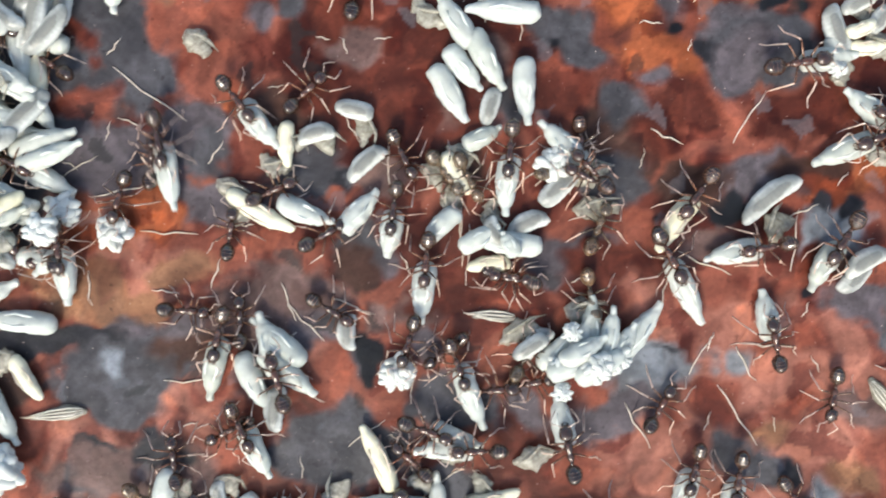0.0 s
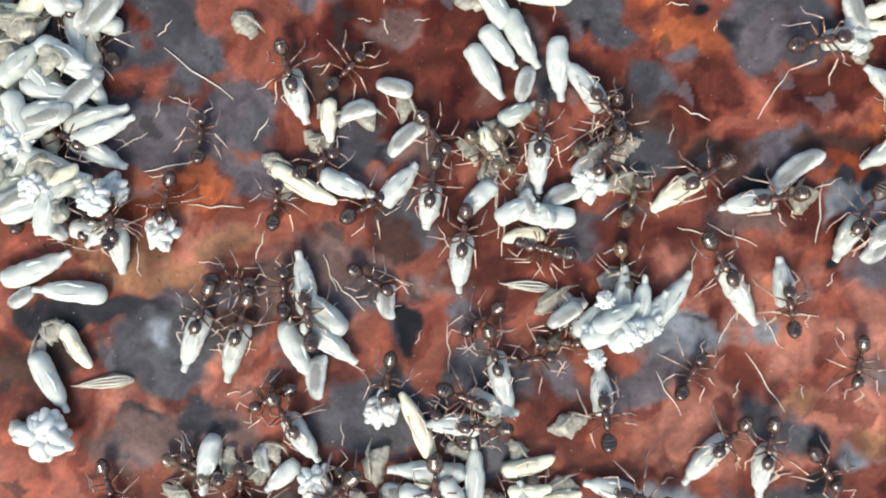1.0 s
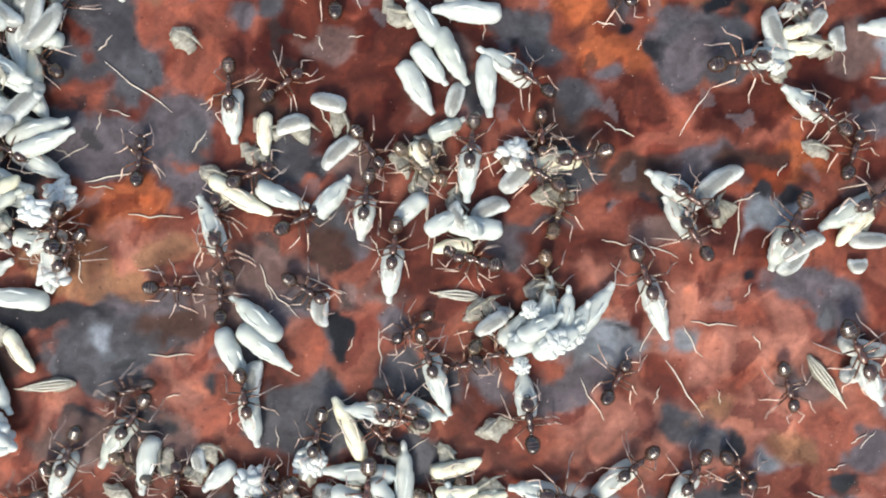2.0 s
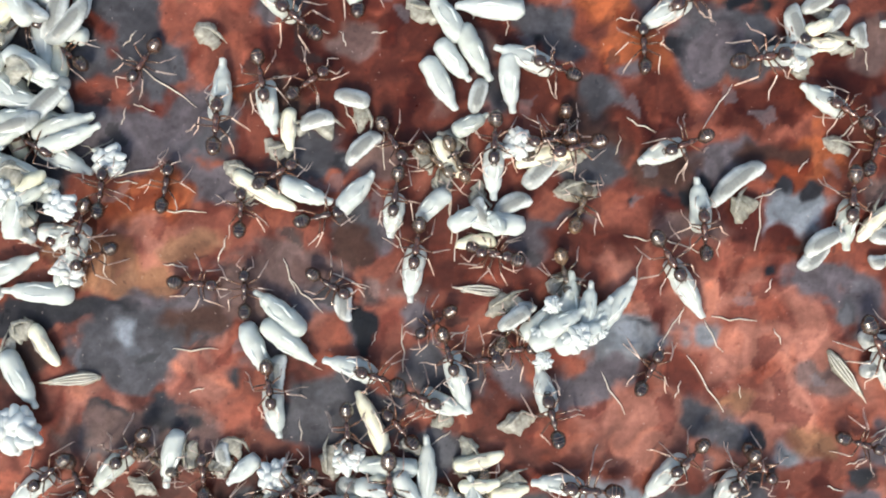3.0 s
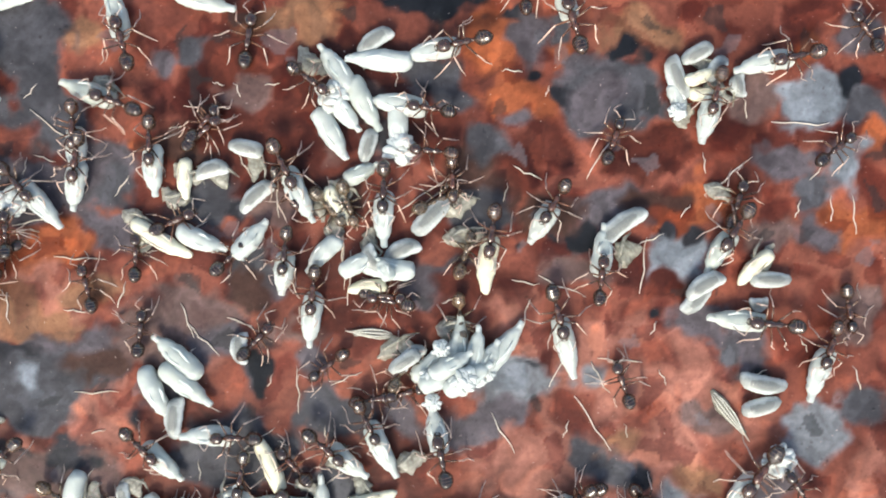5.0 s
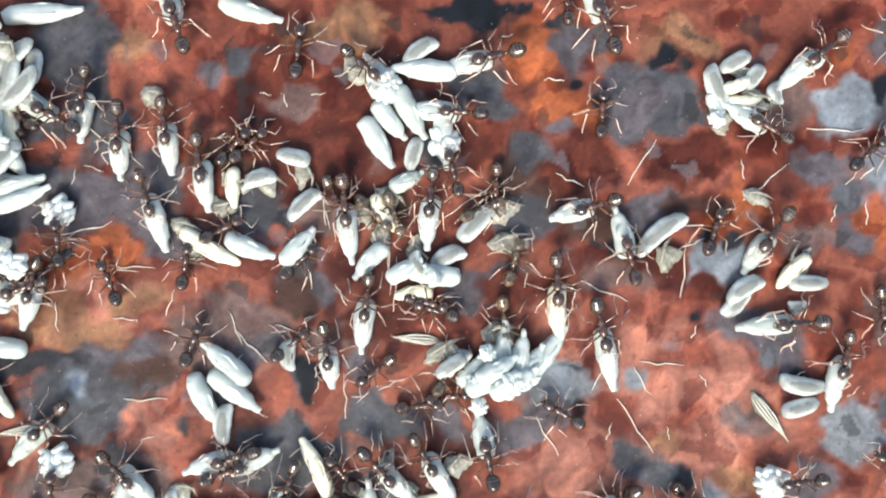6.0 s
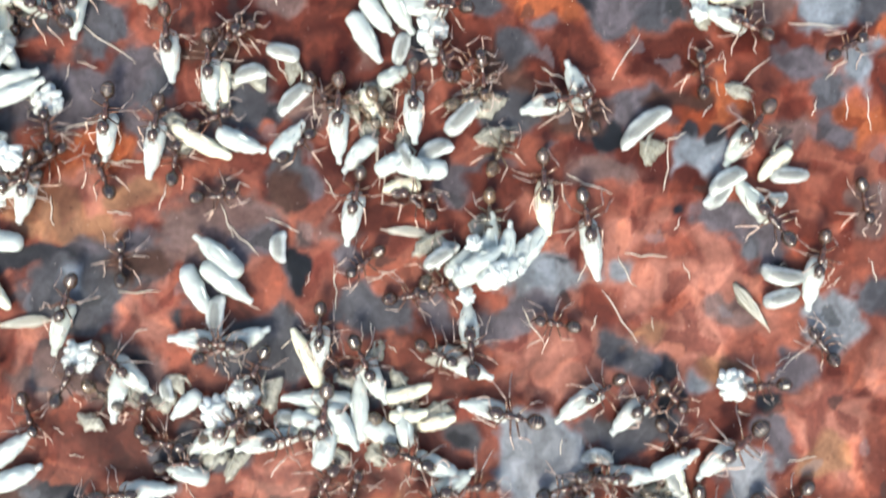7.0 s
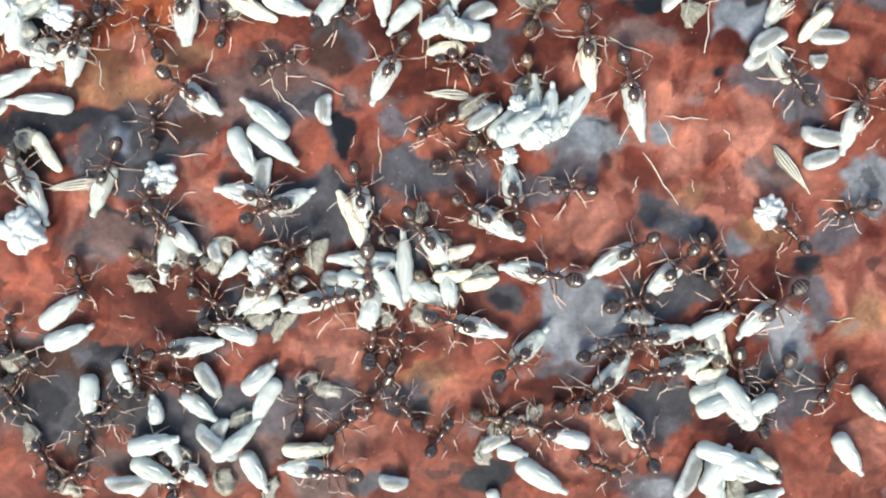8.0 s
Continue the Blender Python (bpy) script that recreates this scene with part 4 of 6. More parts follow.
brood("larva", 10.64, 5.20, -127, 1.14, 0.78, 0.00)
brood("larva", 11.43, 4.56, -79, 0.97, 0.75, 0.00)
brood("callow", 10.26, 4.25, 4, 1.34, 0.74, 0.00)
brood("callow", 9.94, 4.83, 23, 1.04, 0.69, 0.30)
brood("pupa", 9.24, 4.04, -69, 1.33, 0.79, 0.00)
brood("larva", 9.90, 5.76, -152, 1.34, 0.79, 0.00)
brood("ball", 9.20, 3.58, 216, 0.59, 1.0, 0.30)
brood("larva", 7.01, -0.67, -141, 2.54, 0.94, 0.00)
brood("larva", 10.19, -2.79, -149, 1.69, 0.90, 0.30)
brood("callow", 12.15, -2.16, -136, 1.75, 0.82, 0.00)
brood("larva", 12.38, -3.61, 6, 0.76, 0.68, 0.00)
brood("pupa", -13.43, -10.90, -102, 2.22, 0.95, 0.00)
brood("pupa", -10.80, -11.35, -138, 1.52, 0.87, 0.00)
brood("larva", -11.55, -10.80, -78, 0.95, 0.68, 0.00)
brood("pupa", -18.88, -8.04, -62, 2.37, 1.00, 0.00)
brood("ball", -18.90, -9.74, 155, 1.68, 1.0, 0.00)
brood("husk", -17.08, -8.06, -173, 2.32, 0.62, 0.00)
brood("larva", -0.94, -5.69, -148, 1.39, 0.76, 0.30)
brood("larva", -17.80, -0.96, -14, 1.07, 0.76, 0.30)
brood("fibre", -2.98, -2.62, -91, 2.08, 0.62, 0.00)
brood("pupa", -8.37, 7.63, -17, 2.52, 0.97, 0.00)
brood("larva", -16.47, 5.63, -97, 1.42, 0.83, 0.00)
brood("pupa", -16.04, 7.62, 5, 3.05, 1.00, 0.00)
brood("pupa", -16.99, 4.50, 168, 1.50, 0.88, 0.00)
brood("fibre", 5.00, -2.92, -25, 1.96, 0.62, 0.00)
brood("fibre", -4.99, -6.85, 93, 1.78, 0.62, 0.00)
brood("fibre", -13.68, 2.77, -37, 3.02, 0.62, 0.00)
brood("fibre", 7.21, -5.70, -4, 1.69, 0.62, 0.00)
brood("fibre", 13.89, 3.20, -3, 2.21, 0.62, 0.00)
brood("fibre", 11.19, 1.24, 40, 2.29, 0.62, 0.00)
brood("fibre", -0.16, 0.58, 34, 2.52, 0.62, 0.00)
brood("fibre", 15.93, -0.22, -86, 1.47, 0.62, 0.00)
brood("fibre", -14.66, -0.45, 12, 1.97, 0.62, 0.00)
brood("fibre", -9.14, -4.24, -73, 1.39, 0.62, 0.00)
brood("fibre", -6.94, -4.36, -21, 1.41, 0.62, 0.00)
brood("fibre", 6.15, -8.14, -58, 2.52, 0.62, 0.00)
brood("fibre", -7.29, -13.84, 57, 1.07, 0.62, 0.00)
brood("fibre", 2.79, -8.49, -61, 1.80, 0.62, 0.00)
brood("callow", -8.01, -18.78, 2, 2.04, 0.87, 0.00)
brood("fibre", -5.13, -15.46, 126, 2.26, 0.62, 0.00)
brood("fibre", 8.04, -2.14, 83, 2.13, 0.62, 0.00)
brood("fibre", 3.69, 1.36, -24, 1.21, 0.62, 0.00)
brood("fibre", -12.55, -6.93, -1, 1.67, 0.62, 0.00)
brood("fibre", -8.49, -4.92, -45, 1.76, 0.62, 0.00)
brood("fibre", 6.43, -6.37, -62, 1.39, 0.62, 0.00)
brood("fibre", -13.10, -1.85, -2, 1.97, 0.62, 0.00)
brood("fibre", -15.86, -3.75, -89, 1.19, 0.62, 0.00)
brood("fibre", -11.52, -3.26, 68, 1.06, 0.62, 0.00)

# heaps of brood
brood("pupa", -20.52, 2.10, -14, 2.23, 0.96, 0.00, tip=6)
brood("pupa", -23.01, 6.47, 2, 2.29, 0.94, 0.00, tip=3)
brood("larva", -17.14, 5.28, 75, 2.48, 0.93, 0.60, tip=-4)
brood("pupa", -17.29, 1.22, -16, 2.15, 0.96, 0.00, tip=1)
brood("pupa", -17.32, 2.31, -63, 1.99, 0.87, 0.00, tip=4)
brood("callow", -17.36, 3.47, -82, 2.25, 1.02, 0.00, tip=-6)
brood("larva", -18.61, 6.01, 109, 2.22, 1.01, 0.00, tip=3)
brood("pupa", -17.84, 2.93, -33, 2.43, 0.91, 0.60, tip=-4)
brood("larva", -18.21, 5.64, 14, 2.42, 0.93, 0.30, tip=3)
brood("pupa", -19.00, 5.60, 73, 2.19, 0.99, 0.60, tip=6)
brood("pupa", -21.38, 1.97, -29, 2.04, 0.99, 0.30, tip=3)
brood("pupa", -17.06, 1.15, 18, 2.43, 1.01, 0.30, tip=-6)
brood("pupa", -19.66, 2.38, 44, 2.42, 0.91, 0.00, tip=-1)
brood("pupa", -18.78, 6.42, -15, 2.06, 1.03, 0.60, tip=-7)
brood("larva", -20.98, 1.97, 60, 2.16, 0.95, 0.60, tip=-5)
brood("larva", -19.97, 0.44, 12, 1.98, 0.91, 0.00, tip=6)
brood("callow", -23.85, 4.03, 101, 1.96, 1.04, 0.00, tip=-2)
brood("pupa", -18.50, 1.81, -68, 2.30, 0.98, 0.00, tip=7)
brood("larva", -18.10, 6.28, -22, 1.97, 0.95, 0.90, tip=-2)
brood("pupa", -18.91, 2.36, -50, 2.29, 1.00, 0.60, tip=-6)
brood("callow", -21.63, 0.68, 101, 1.98, 0.92, 0.00, tip=4)
brood("pupa", -19.84, 3.20, 99, 2.17, 0.91, 0.30, tip=-5)
brood("larva", -23.95, 2.09, -17, 2.13, 1.02, 0.00, tip=-7)
brood("larva", -20.53, 5.31, 43, 2.43, 1.04, 0.00, tip=-1)
brood("callow", -18.16, 6.54, 25, 2.06, 0.87, 0.90, tip=-6)
brood("pupa", -18.45, 2.02, -12, 2.32, 0.96, 0.60, tip=3)
brood("pupa", -21.48, 0.25, -16, 2.14, 0.89, 0.30, tip=0)
brood("pupa", -20.03, 5.62, -7, 2.12, 0.91, 0.30, tip=5)
brood("larva", -21.00, 4.22, -38, 2.09, 0.95, 0.00, tip=0)
brood("callow", -19.02, 0.86, 120, 1.92, 0.89, 0.00, tip=2)
brood("pupa", -23.65, 1.81, -57, 2.18, 0.89, 0.30, tip=0)
brood("callow", -24.16, 3.57, 13, 1.97, 0.91, 0.30, tip=3)
brood("pupa", -23.27, 3.80, -3, 2.12, 0.90, 0.30, tip=-7)
brood("larva", -20.32, 0.62, -2, 2.10, 0.92, 0.30, tip=3)
brood("pupa", -23.87, 1.24, -9, 2.11, 1.01, 0.60, tip=7)
brood("pupa", -17.79, 4.02, -78, 2.19, 0.87, 0.30, tip=-7)
brood("pupa", -23.81, 5.63, -38, 1.94, 1.02, 0.00, tip=-5)
brood("callow", -20.63, 6.84, 49, 2.35, 0.93, 0.00, tip=-5)
brood("larva", -17.51, 2.08, 45, 2.12, 0.93, 0.60, tip=8)
brood("larva", -18.21, 5.24, -39, 1.99, 0.94, 0.90, tip=-5)
brood("larva", -22.80, 5.83, -68, 1.98, 0.97, 0.30, tip=-1)
brood("larva", -23.06, 1.22, 8, 2.17, 0.93, 0.60, tip=3)
brood("larva", -24.04, 4.23, -110, 2.43, 0.90, 0.90, tip=-2)
brood("pupa", -22.96, 4.72, 15, 2.11, 0.87, 0.00, tip=-7)
brood("callow", -18.81, 5.13, 44, 2.19, 0.96, 0.90, tip=-8)
brood("larva", -21.90, 0.18, -126, 1.96, 0.99, 0.60, tip=8)
brood("pupa", -19.83, 6.98, 5, 2.20, 0.95, 0.30, tip=-5)
brood("callow", -20.49, 4.74, 0, 2.10, 0.95, 0.60, tip=-2)
brood("larva", -19.35, 4.39, 49, 2.41, 0.87, 0.00, tip=-2)
brood("larva", -21.89, 2.34, 34, 2.00, 1.00, 0.30, tip=4)
brood("pupa", -17.99, 3.22, -27, 2.04, 1.01, 0.90, tip=-0)
brood("larva", -22.33, 5.84, 53, 2.47, 0.86, 0.30, tip=-5)
brood("pupa", -18.67, 1.36, 14, 1.96, 0.90, 0.90, tip=5)
brood("pupa", -19.52, 0.98, -73, 2.17, 1.03, 0.90, tip=4)
brood("pupa", -21.86, 4.47, 43, 2.45, 0.92, 0.30, tip=-3)
brood("pupa", -21.00, 1.36, 101, 2.04, 0.86, 0.90, tip=-6)
brood("pupa", -19.48, 2.99, 45, 2.03, 1.02, 0.90, tip=0)
brood("larva", -20.59, 0.78, 39, 2.37, 0.96, 0.90, tip=-5)
brood("pupa", -23.03, 6.46, -79, 1.96, 1.04, 0.60, tip=-4)
brood("pupa", -23.60, 4.26, -53, 2.29, 1.00, 0.90, tip=6)
brood("callow", -21.79, 2.87, 18, 2.47, 0.94, 0.30, tip=-2)
brood("pupa", -23.49, 6.94, -35, 2.34, 0.87, 0.60, tip=-2)
brood("larva", -20.66, 6.51, -60, 2.26, 0.89, 0.30, tip=-2)
brood("larva", -16.74, 4.72, 47, 2.16, 0.90, 0.60, tip=-3)
brood("pupa", -18.63, 5.59, 124, 2.27, 1.04, 0.90, tip=1)
brood("larva", -21.26, 0.49, -104, 2.19, 1.00, 0.90, tip=-1)
brood("pupa", -16.77, 0.69, 20, 2.44, 0.86, 0.60, tip=-6)
brood("callow", -20.52, 6.58, 7, 1.92, 1.00, 0.90, tip=-4)
brood("pupa", -21.09, 4.64, 9, 1.96, 0.91, 0.90, tip=-1)
brood("pupa", -23.81, 5.95, -35, 2.49, 1.05, 0.30, tip=6)
brood("pupa", -21.54, 5.90, 68, 2.50, 0.89, 0.30, tip=7)
brood("larva", -22.17, 6.80, -13, 2.43, 1.01, 0.30, tip=-3)
brood("pupa", -22.61, 1.46, 87, 1.99, 0.85, 0.30, tip=7)
brood("callow", -24.49, 0.24, 17, 2.11, 1.04, 0.00, tip=-2)
brood("pupa", -20.18, 3.65, 68, 2.10, 0.86, 0.30, tip=1)
brood("pupa", -23.70, 4.86, 15, 2.30, 0.95, 0.90, tip=4)
brood("pupa", -21.78, 6.80, -47, 2.45, 1.01, 0.30, tip=-4)
brood("larva", -23.43, 1.80, -49, 2.21, 1.02, 0.90, tip=1)
brood("pupa", -22.25, 5.85, -9, 2.39, 0.94, 0.90, tip=0)
brood("larva", -18.65, 1.10, 12, 2.12, 0.98, 0.90, tip=-3)
brood("pupa", -23.84, 6.04, -33, 2.17, 1.01, 0.60, tip=-1)
brood("larva", -17.01, 5.95, 38, 1.98, 0.86, 0.60, tip=-0)
brood("pupa", -22.66, 3.86, 81, 2.23, 0.95, 0.30, tip=-4)
brood("pupa", -19.00, 0.75, 24, 2.16, 0.87, 0.90, tip=-7)
brood("callow", -20.71, 1.84, 52, 2.01, 0.93, 0.90, tip=5)
brood("pupa", -21.46, -0.51, 127, 2.47, 0.91, 0.60, tip=-2)
brood("pupa", -21.61, -0.18, -91, 2.20, 1.04, 0.90, tip=4)
brood("pupa", -19.75, -0.14, 71, 2.28, 1.01, 0.30, tip=-8)
brood("pupa", -21.64, -2.15, -134, 2.18, 0.91, 0.00, tip=1)
brood("pupa", -22.10, -1.03, 76, 1.99, 1.03, 0.30, tip=-5)
brood("pupa", -18.46, -1.46, 22, 2.36, 0.89, 0.90, tip=-5)
brood("pupa", -19.22, -1.94, 24, 2.21, 0.88, 0.90, tip=-5)
brood("pupa", -19.41, -0.89, 55, 1.98, 0.88, 0.30, tip=-6)
brood("pupa", -21.32, -2.04, 7, 2.46, 0.85, 0.30, tip=-2)
brood("pupa", -22.24, -1.01, -72, 2.19, 0.99, 0.30, tip=-3)
brood("callow", -22.77, -0.69, 117, 2.24, 0.94, 0.60, tip=1)
brood("larva", -20.91, -1.14, 33, 2.46, 1.02, 0.30, tip=-5)
brood("pupa", -18.59, -1.86, 80, 2.09, 1.02, 0.90, tip=-6)
brood("pupa", -20.17, 0.00, 17, 2.42, 1.01, 0.90, tip=8)
brood("pupa", -19.82, -1.11, 16, 1.96, 0.96, 0.30, tip=-1)
brood("larva", -22.23, -1.30, -58, 2.28, 0.97, 0.90, tip=3)
brood("larva", -19.45, -1.58, 29, 2.42, 1.02, 0.90, tip=-3)
brood("pupa", -18.52, -0.50, -21, 2.50, 1.00, 0.60, tip=-4)
brood("pupa", -20.93, -0.50, -13, 2.19, 0.96, 0.90, tip=6)
brood("callow", -18.48, -1.12, 28, 2.15, 0.96, 0.90, tip=2)
brood("pupa", -10.75, -18.28, 39, 2.46, 0.87, 0.30, tip=7)
brood("pupa", -14.04, -18.33, 11, 2.05, 1.03, 0.30, tip=3)
brood("larva", -11.65, -18.45, -39, 2.13, 0.89, 0.30, tip=-4)
brood("larva", -15.05, -19.97, 6, 2.08, 0.88, 0.30, tip=-5)
brood("pupa", -14.09, -19.45, -31, 1.93, 1.01, 0.30, tip=6)
brood("pupa", 10.02, -21.13, 21, 2.25, 0.99, 0.00, tip=-3)
brood("pupa", 8.29, -19.67, 61, 2.24, 1.00, 0.30, tip=-1)
brood("pupa", 8.50, -19.10, -17, 2.32, 0.96, 0.60, tip=-2)
brood("larva", 7.32, -20.02, 65, 2.22, 0.94, 0.00, tip=7)
brood("pupa", 9.34, -19.57, -22, 2.26, 0.99, 0.60, tip=-5)

# loose strands, added in place of the pale lit strokes of ant legs
brood("fibre", 4.96, -14.78, 199, 0.82, 0.55)
brood("fibre", -5.06, -2.96, 114, 0.97, 0.55)
brood("fibre", -1.74, 0.47, 83, 0.96, 0.55)
brood("fibre", -11.38, -15.03, 134, 0.85, 0.55)
brood("fibre", -5.70, 0.40, 95, 1.48, 0.55)
brood("fibre", 15.10, 0.01, 89, 0.96, 0.55)
brood("fibre", -6.49, -8.73, 39, 1.57, 0.55)
brood("fibre", -14.13, -15.75, 354, 1.03, 0.55)
brood("fibre", -14.87, 4.37, 51, 0.74, 0.55)
brood("fibre", -1.33, 8.87, 48, 1.60, 0.55)
brood("fibre", -3.12, -6.44, 204, 1.27, 0.55)
brood("fibre", 16.21, -6.39, 106, 0.97, 0.55)
brood("fibre", 13.44, -13.85, 11, 1.13, 0.55)
brood("fibre", -18.95, 3.35, 47, 1.43, 0.55)
brood("fibre", -11.53, 0.85, 232, 0.96, 0.55)
brood("fibre", 3.62, -2.78, 348, 1.06, 0.55)
brood("fibre", -14.75, -12.13, 344, 0.77, 0.55)
brood("fibre", -3.60, -10.21, 42, 1.04, 0.55)
brood("fibre", 10.34, 1.73, 93, 0.79, 0.55)
brood("fibre", -16.12, 0.38, 34, 1.40, 0.55)
brood("fibre", 3.64, -4.00, 255, 1.25, 0.55)
brood("fibre", 4.88, -6.05, 63, 1.53, 0.55)
brood("fibre", -16.48, 0.43, 150, 0.71, 0.55)
brood("fibre", -6.88, 1.61, 300, 1.06, 0.55)
brood("fibre", -17.41, -12.29, 4, 1.24, 0.55)
brood("fibre", 14.68, 1.47, 226, 1.14, 0.55)

brood("pupa", 9.17, -16.99, -50, 2.3, 1.05, 0.30)
brood("pupa", 8.21, -16.63, 15, 1.9, 1.0, 0.00)
brood("callow", 8.48, -14.84, -75, 1.5, 0.8, 0.00)
brood("callow", 8.03, -15.94, 5, 1.6, 0.75, 0.00)
brood("pupa", 9.86, -17.58, 60, 1.5, 0.95, 0.00)
brood("pupa", 8.95, -19.46, 15, 2.0, 1.0, 0.30)
brood("pupa", 10.21, -20.01, -30, 1.6, 0.9, 0.00)
brood("pupa", 8.38, -20.33, 80, 1.6, 0.9, 0.00)
brood("pupa", -5.77, -12.09, -20, 1.9, 0.95, 0.30)
brood("pupa", -6.68, -12.53, 15, 1.6, 0.9, 0.00)
brood("pupa", -5.33, -13.00, 70, 1.8, 1.0, 0.30)
brood("ball", -9.58, -11.59, 0, 1.15, 1.0, 0.00)
brood("pupa", -4.64, -12.22, -60, 2.1, 0.95, 0.30)
brood("pupa", -3.07, -12.58, -25, 2.0, 1.0, 0.00)
brood("callow", -1.03, -12.16, 10, 1.5, 0.8, 0.00)

# shed skins among the brood
brood("scrap", -2.60, -11.23, -30, 1.34, 0.85, 0.00)
brood("scrap", -1.71, -12.15, 32, 1.22, 0.62, 0.00)
brood("scrap", -1.03, -11.71, 12, 1.54, 0.70, 0.00)
brood("scrap", -3.53, -13.48, -75, 1.28, 0.79, 0.00)
brood("scrap", -5.11, -13.46, -20, 1.72, 0.89, 0.00)
brood("scrap", -6.89, -12.08, -23, 1.27, 0.92, 0.00)
brood("scrap", -7.55, -10.94, 74, 1.75, 0.88, 0.00)
brood("scrap", -11.13, -10.44, -41, 1.23, 0.70, 0.00)
brood("scrap", -11.60, -11.33, 5, 1.17, 0.81, 0.00)
brood("scrap", -12.71, -10.87, 81, 1.41, 0.69, 0.00)
brood("scrap", -14.54, -11.97, -27, 1.48, 0.63, 0.00)
brood("scrap", -8.96, -13.75, 50, 1.77, 0.60, 0.00)
brood("scrap", -9.85, -13.51, -16, 1.56, 0.91, 0.00)
brood("scrap", -7.99, -16.04, 40, 1.26, 0.75, 0.00)
brood("scrap", -7.20, -16.40, -17, 1.44, 0.66, 0.00)
brood("scrap", -10.63, -17.49, -12, 1.31, 0.88, 0.00)
brood("scrap", -13.16, -18.84, -70, 1.14, 0.82, 0.00)
brood("scrap", -13.95, -18.59, -19, 1.52, 0.83, 0.00)
brood("scrap", -11.37, -20.02, 89, 1.37, 0.95, 0.00)
brood("scrap", -0.41, -18.11, -40, 1.15, 0.92, 0.00)
brood("scrap", 0.96, -17.67, 72, 1.61, 0.70, 0.00)
brood("scrap", 4.38, -17.84, 1, 1.45, 0.81, 0.00)
brood("scrap", -0.88, -18.91, 72, 1.55, 0.92, 0.00)
brood("scrap", 8.37, -15.03, -65, 1.77, 0.85, 0.00)
brood("scrap", 7.46, -15.13, -19, 1.71, 0.82, 0.00)
brood("scrap", 9.18, -19.53, -30, 1.20, 0.93, 0.00)
brood("scrap", 10.33, -19.90, -16, 1.47, 0.61, 0.00)
brood("scrap", 9.19, -20.69, 88, 1.17, 0.94, 0.00)
brood("scrap", -19.59, -15.07, -17, 1.69, 0.94, 0.00)
brood("scrap", -19.02, -18.05, -86, 1.36, 0.71, 0.00)
brood("scrap", -17.74, -20.15, -51, 1.72, 0.74, 0.00)
brood("scrap", -9.56, -20.51, 68, 1.64, 0.63, 0.00)
brood("scrap", -3.52, -0.76, 68, 1.25, 0.76, 0.00)
brood("scrap", -3.20, 0.71, -56, 1.30, 0.81, 0.00)
brood("scrap", -4.15, 0.08, -50, 1.37, 0.60, 0.00)
brood("scrap", -2.26, -1.39, -79, 1.46, 0.73, 0.00)
brood("scrap", 1.31, -1.07, 2, 1.90, 0.80, 0.00)
brood("scrap", 1.00, 0.09, 22, 1.89, 0.75, 0.00)
brood("scrap", 10.12, 5.43, -37, 1.19, 0.62, 0.00)
brood("scrap", 10.66, 4.28, -47, 1.58, 0.94, 0.00)
brood("scrap", 9.51, 3.45, 65, 1.13, 0.77, 0.00)
brood("scrap", 10.80, 0.62, -27, 1.36, 0.61, 0.00)
brood("scrap", 7.34, -1.60, 45, 1.33, 0.95, 0.00)
brood("scrap", 12.43, -2.02, 76, 1.89, 0.77, 0.00)
brood("scrap", -9.05, 1.13, -29, 1.45, 0.77, 0.00)
brood("scrap", -10.95, -0.44, -34, 1.44, 0.69, 0.00)
brood("scrap", -0.80, -9.57, 19, 1.76, 0.77, 0.00)
brood("scrap", -2.50, -10.53, -82, 1.13, 0.69, 0.00)
brood("scrap", -3.35, -9.46, 44, 1.27, 0.68, 0.00)
brood("scrap", -4.62, -10.53, -24, 1.21, 0.62, 0.00)
brood("scrap", 0.90, -4.56, -10, 1.55, 0.95, 0.00)
brood("scrap", -1.22, -5.19, 13, 1.87, 0.83, 0.00)
brood("scrap", -6.44, 1.65, -80, 1.50, 0.63, 0.00)
brood("scrap", -4.33, 5.29, -37, 1.84, 0.80, 0.00)
brood("scrap", -12.02, 4.45, -48, 1.37, 0.83, 0.00)
brood("scrap", -10.68, -1.17, 74, 1.35, 0.75, 0.00)
brood("scrap", -7.93, 1.36, -35, 1.62, 0.84, 0.00)
brood("scrap", -9.50, 0.29, -22, 1.37, 0.74, 0.00)
brood("scrap", -18.77, -6.27, 37, 1.16, 0.94, 0.00)
brood("scrap", -19.37, -7.06, 70, 1.63, 0.62, 0.00)
for spot in ((1.16, -6.60), (1.79, -6.29), (0.11, -7.13), (0.42, -5.13)):
    brood("ball", *spot, 40 * spot[0], 0.58, 1.0, 0.7)

# torn skins and eggs on the heaps
brood("scrap", -20.04, 1.23, -55, 1.35, 0.90, 1.12)
brood("scrap", -20.03, 3.36, -5, 1.64, 0.88, 1.01)
brood("scrap", -20.57, 4.27, 25, 1.96, 0.83, 1.06)
brood("scrap", -22.67, -0.98, 61, 1.25, 0.91, 1.28)
brood("scrap", -17.32, 6.25, -38, 1.74, 0.92, 1.15)
brood("ball", -22.44, 0.25, -37, 0.88, 0.80, 1.02)
brood("scrap", -18.46, -2.15, 15, 1.24, 0.81, 1.17)
brood("scrap", -22.85, 1.71, -62, 1.97, 0.70, 1.27)
brood("scrap", -21.73, 5.64, -6, 1.21, 0.73, 1.19)
brood("scrap", -22.89, -1.42, 37, 1.63, 0.76, 1.02)
brood("scrap", -21.77, 4.84, 89, 1.66, 0.75, 1.21)
brood("ball", -16.87, -1.70, 52, 0.94, 0.96, 1.26)
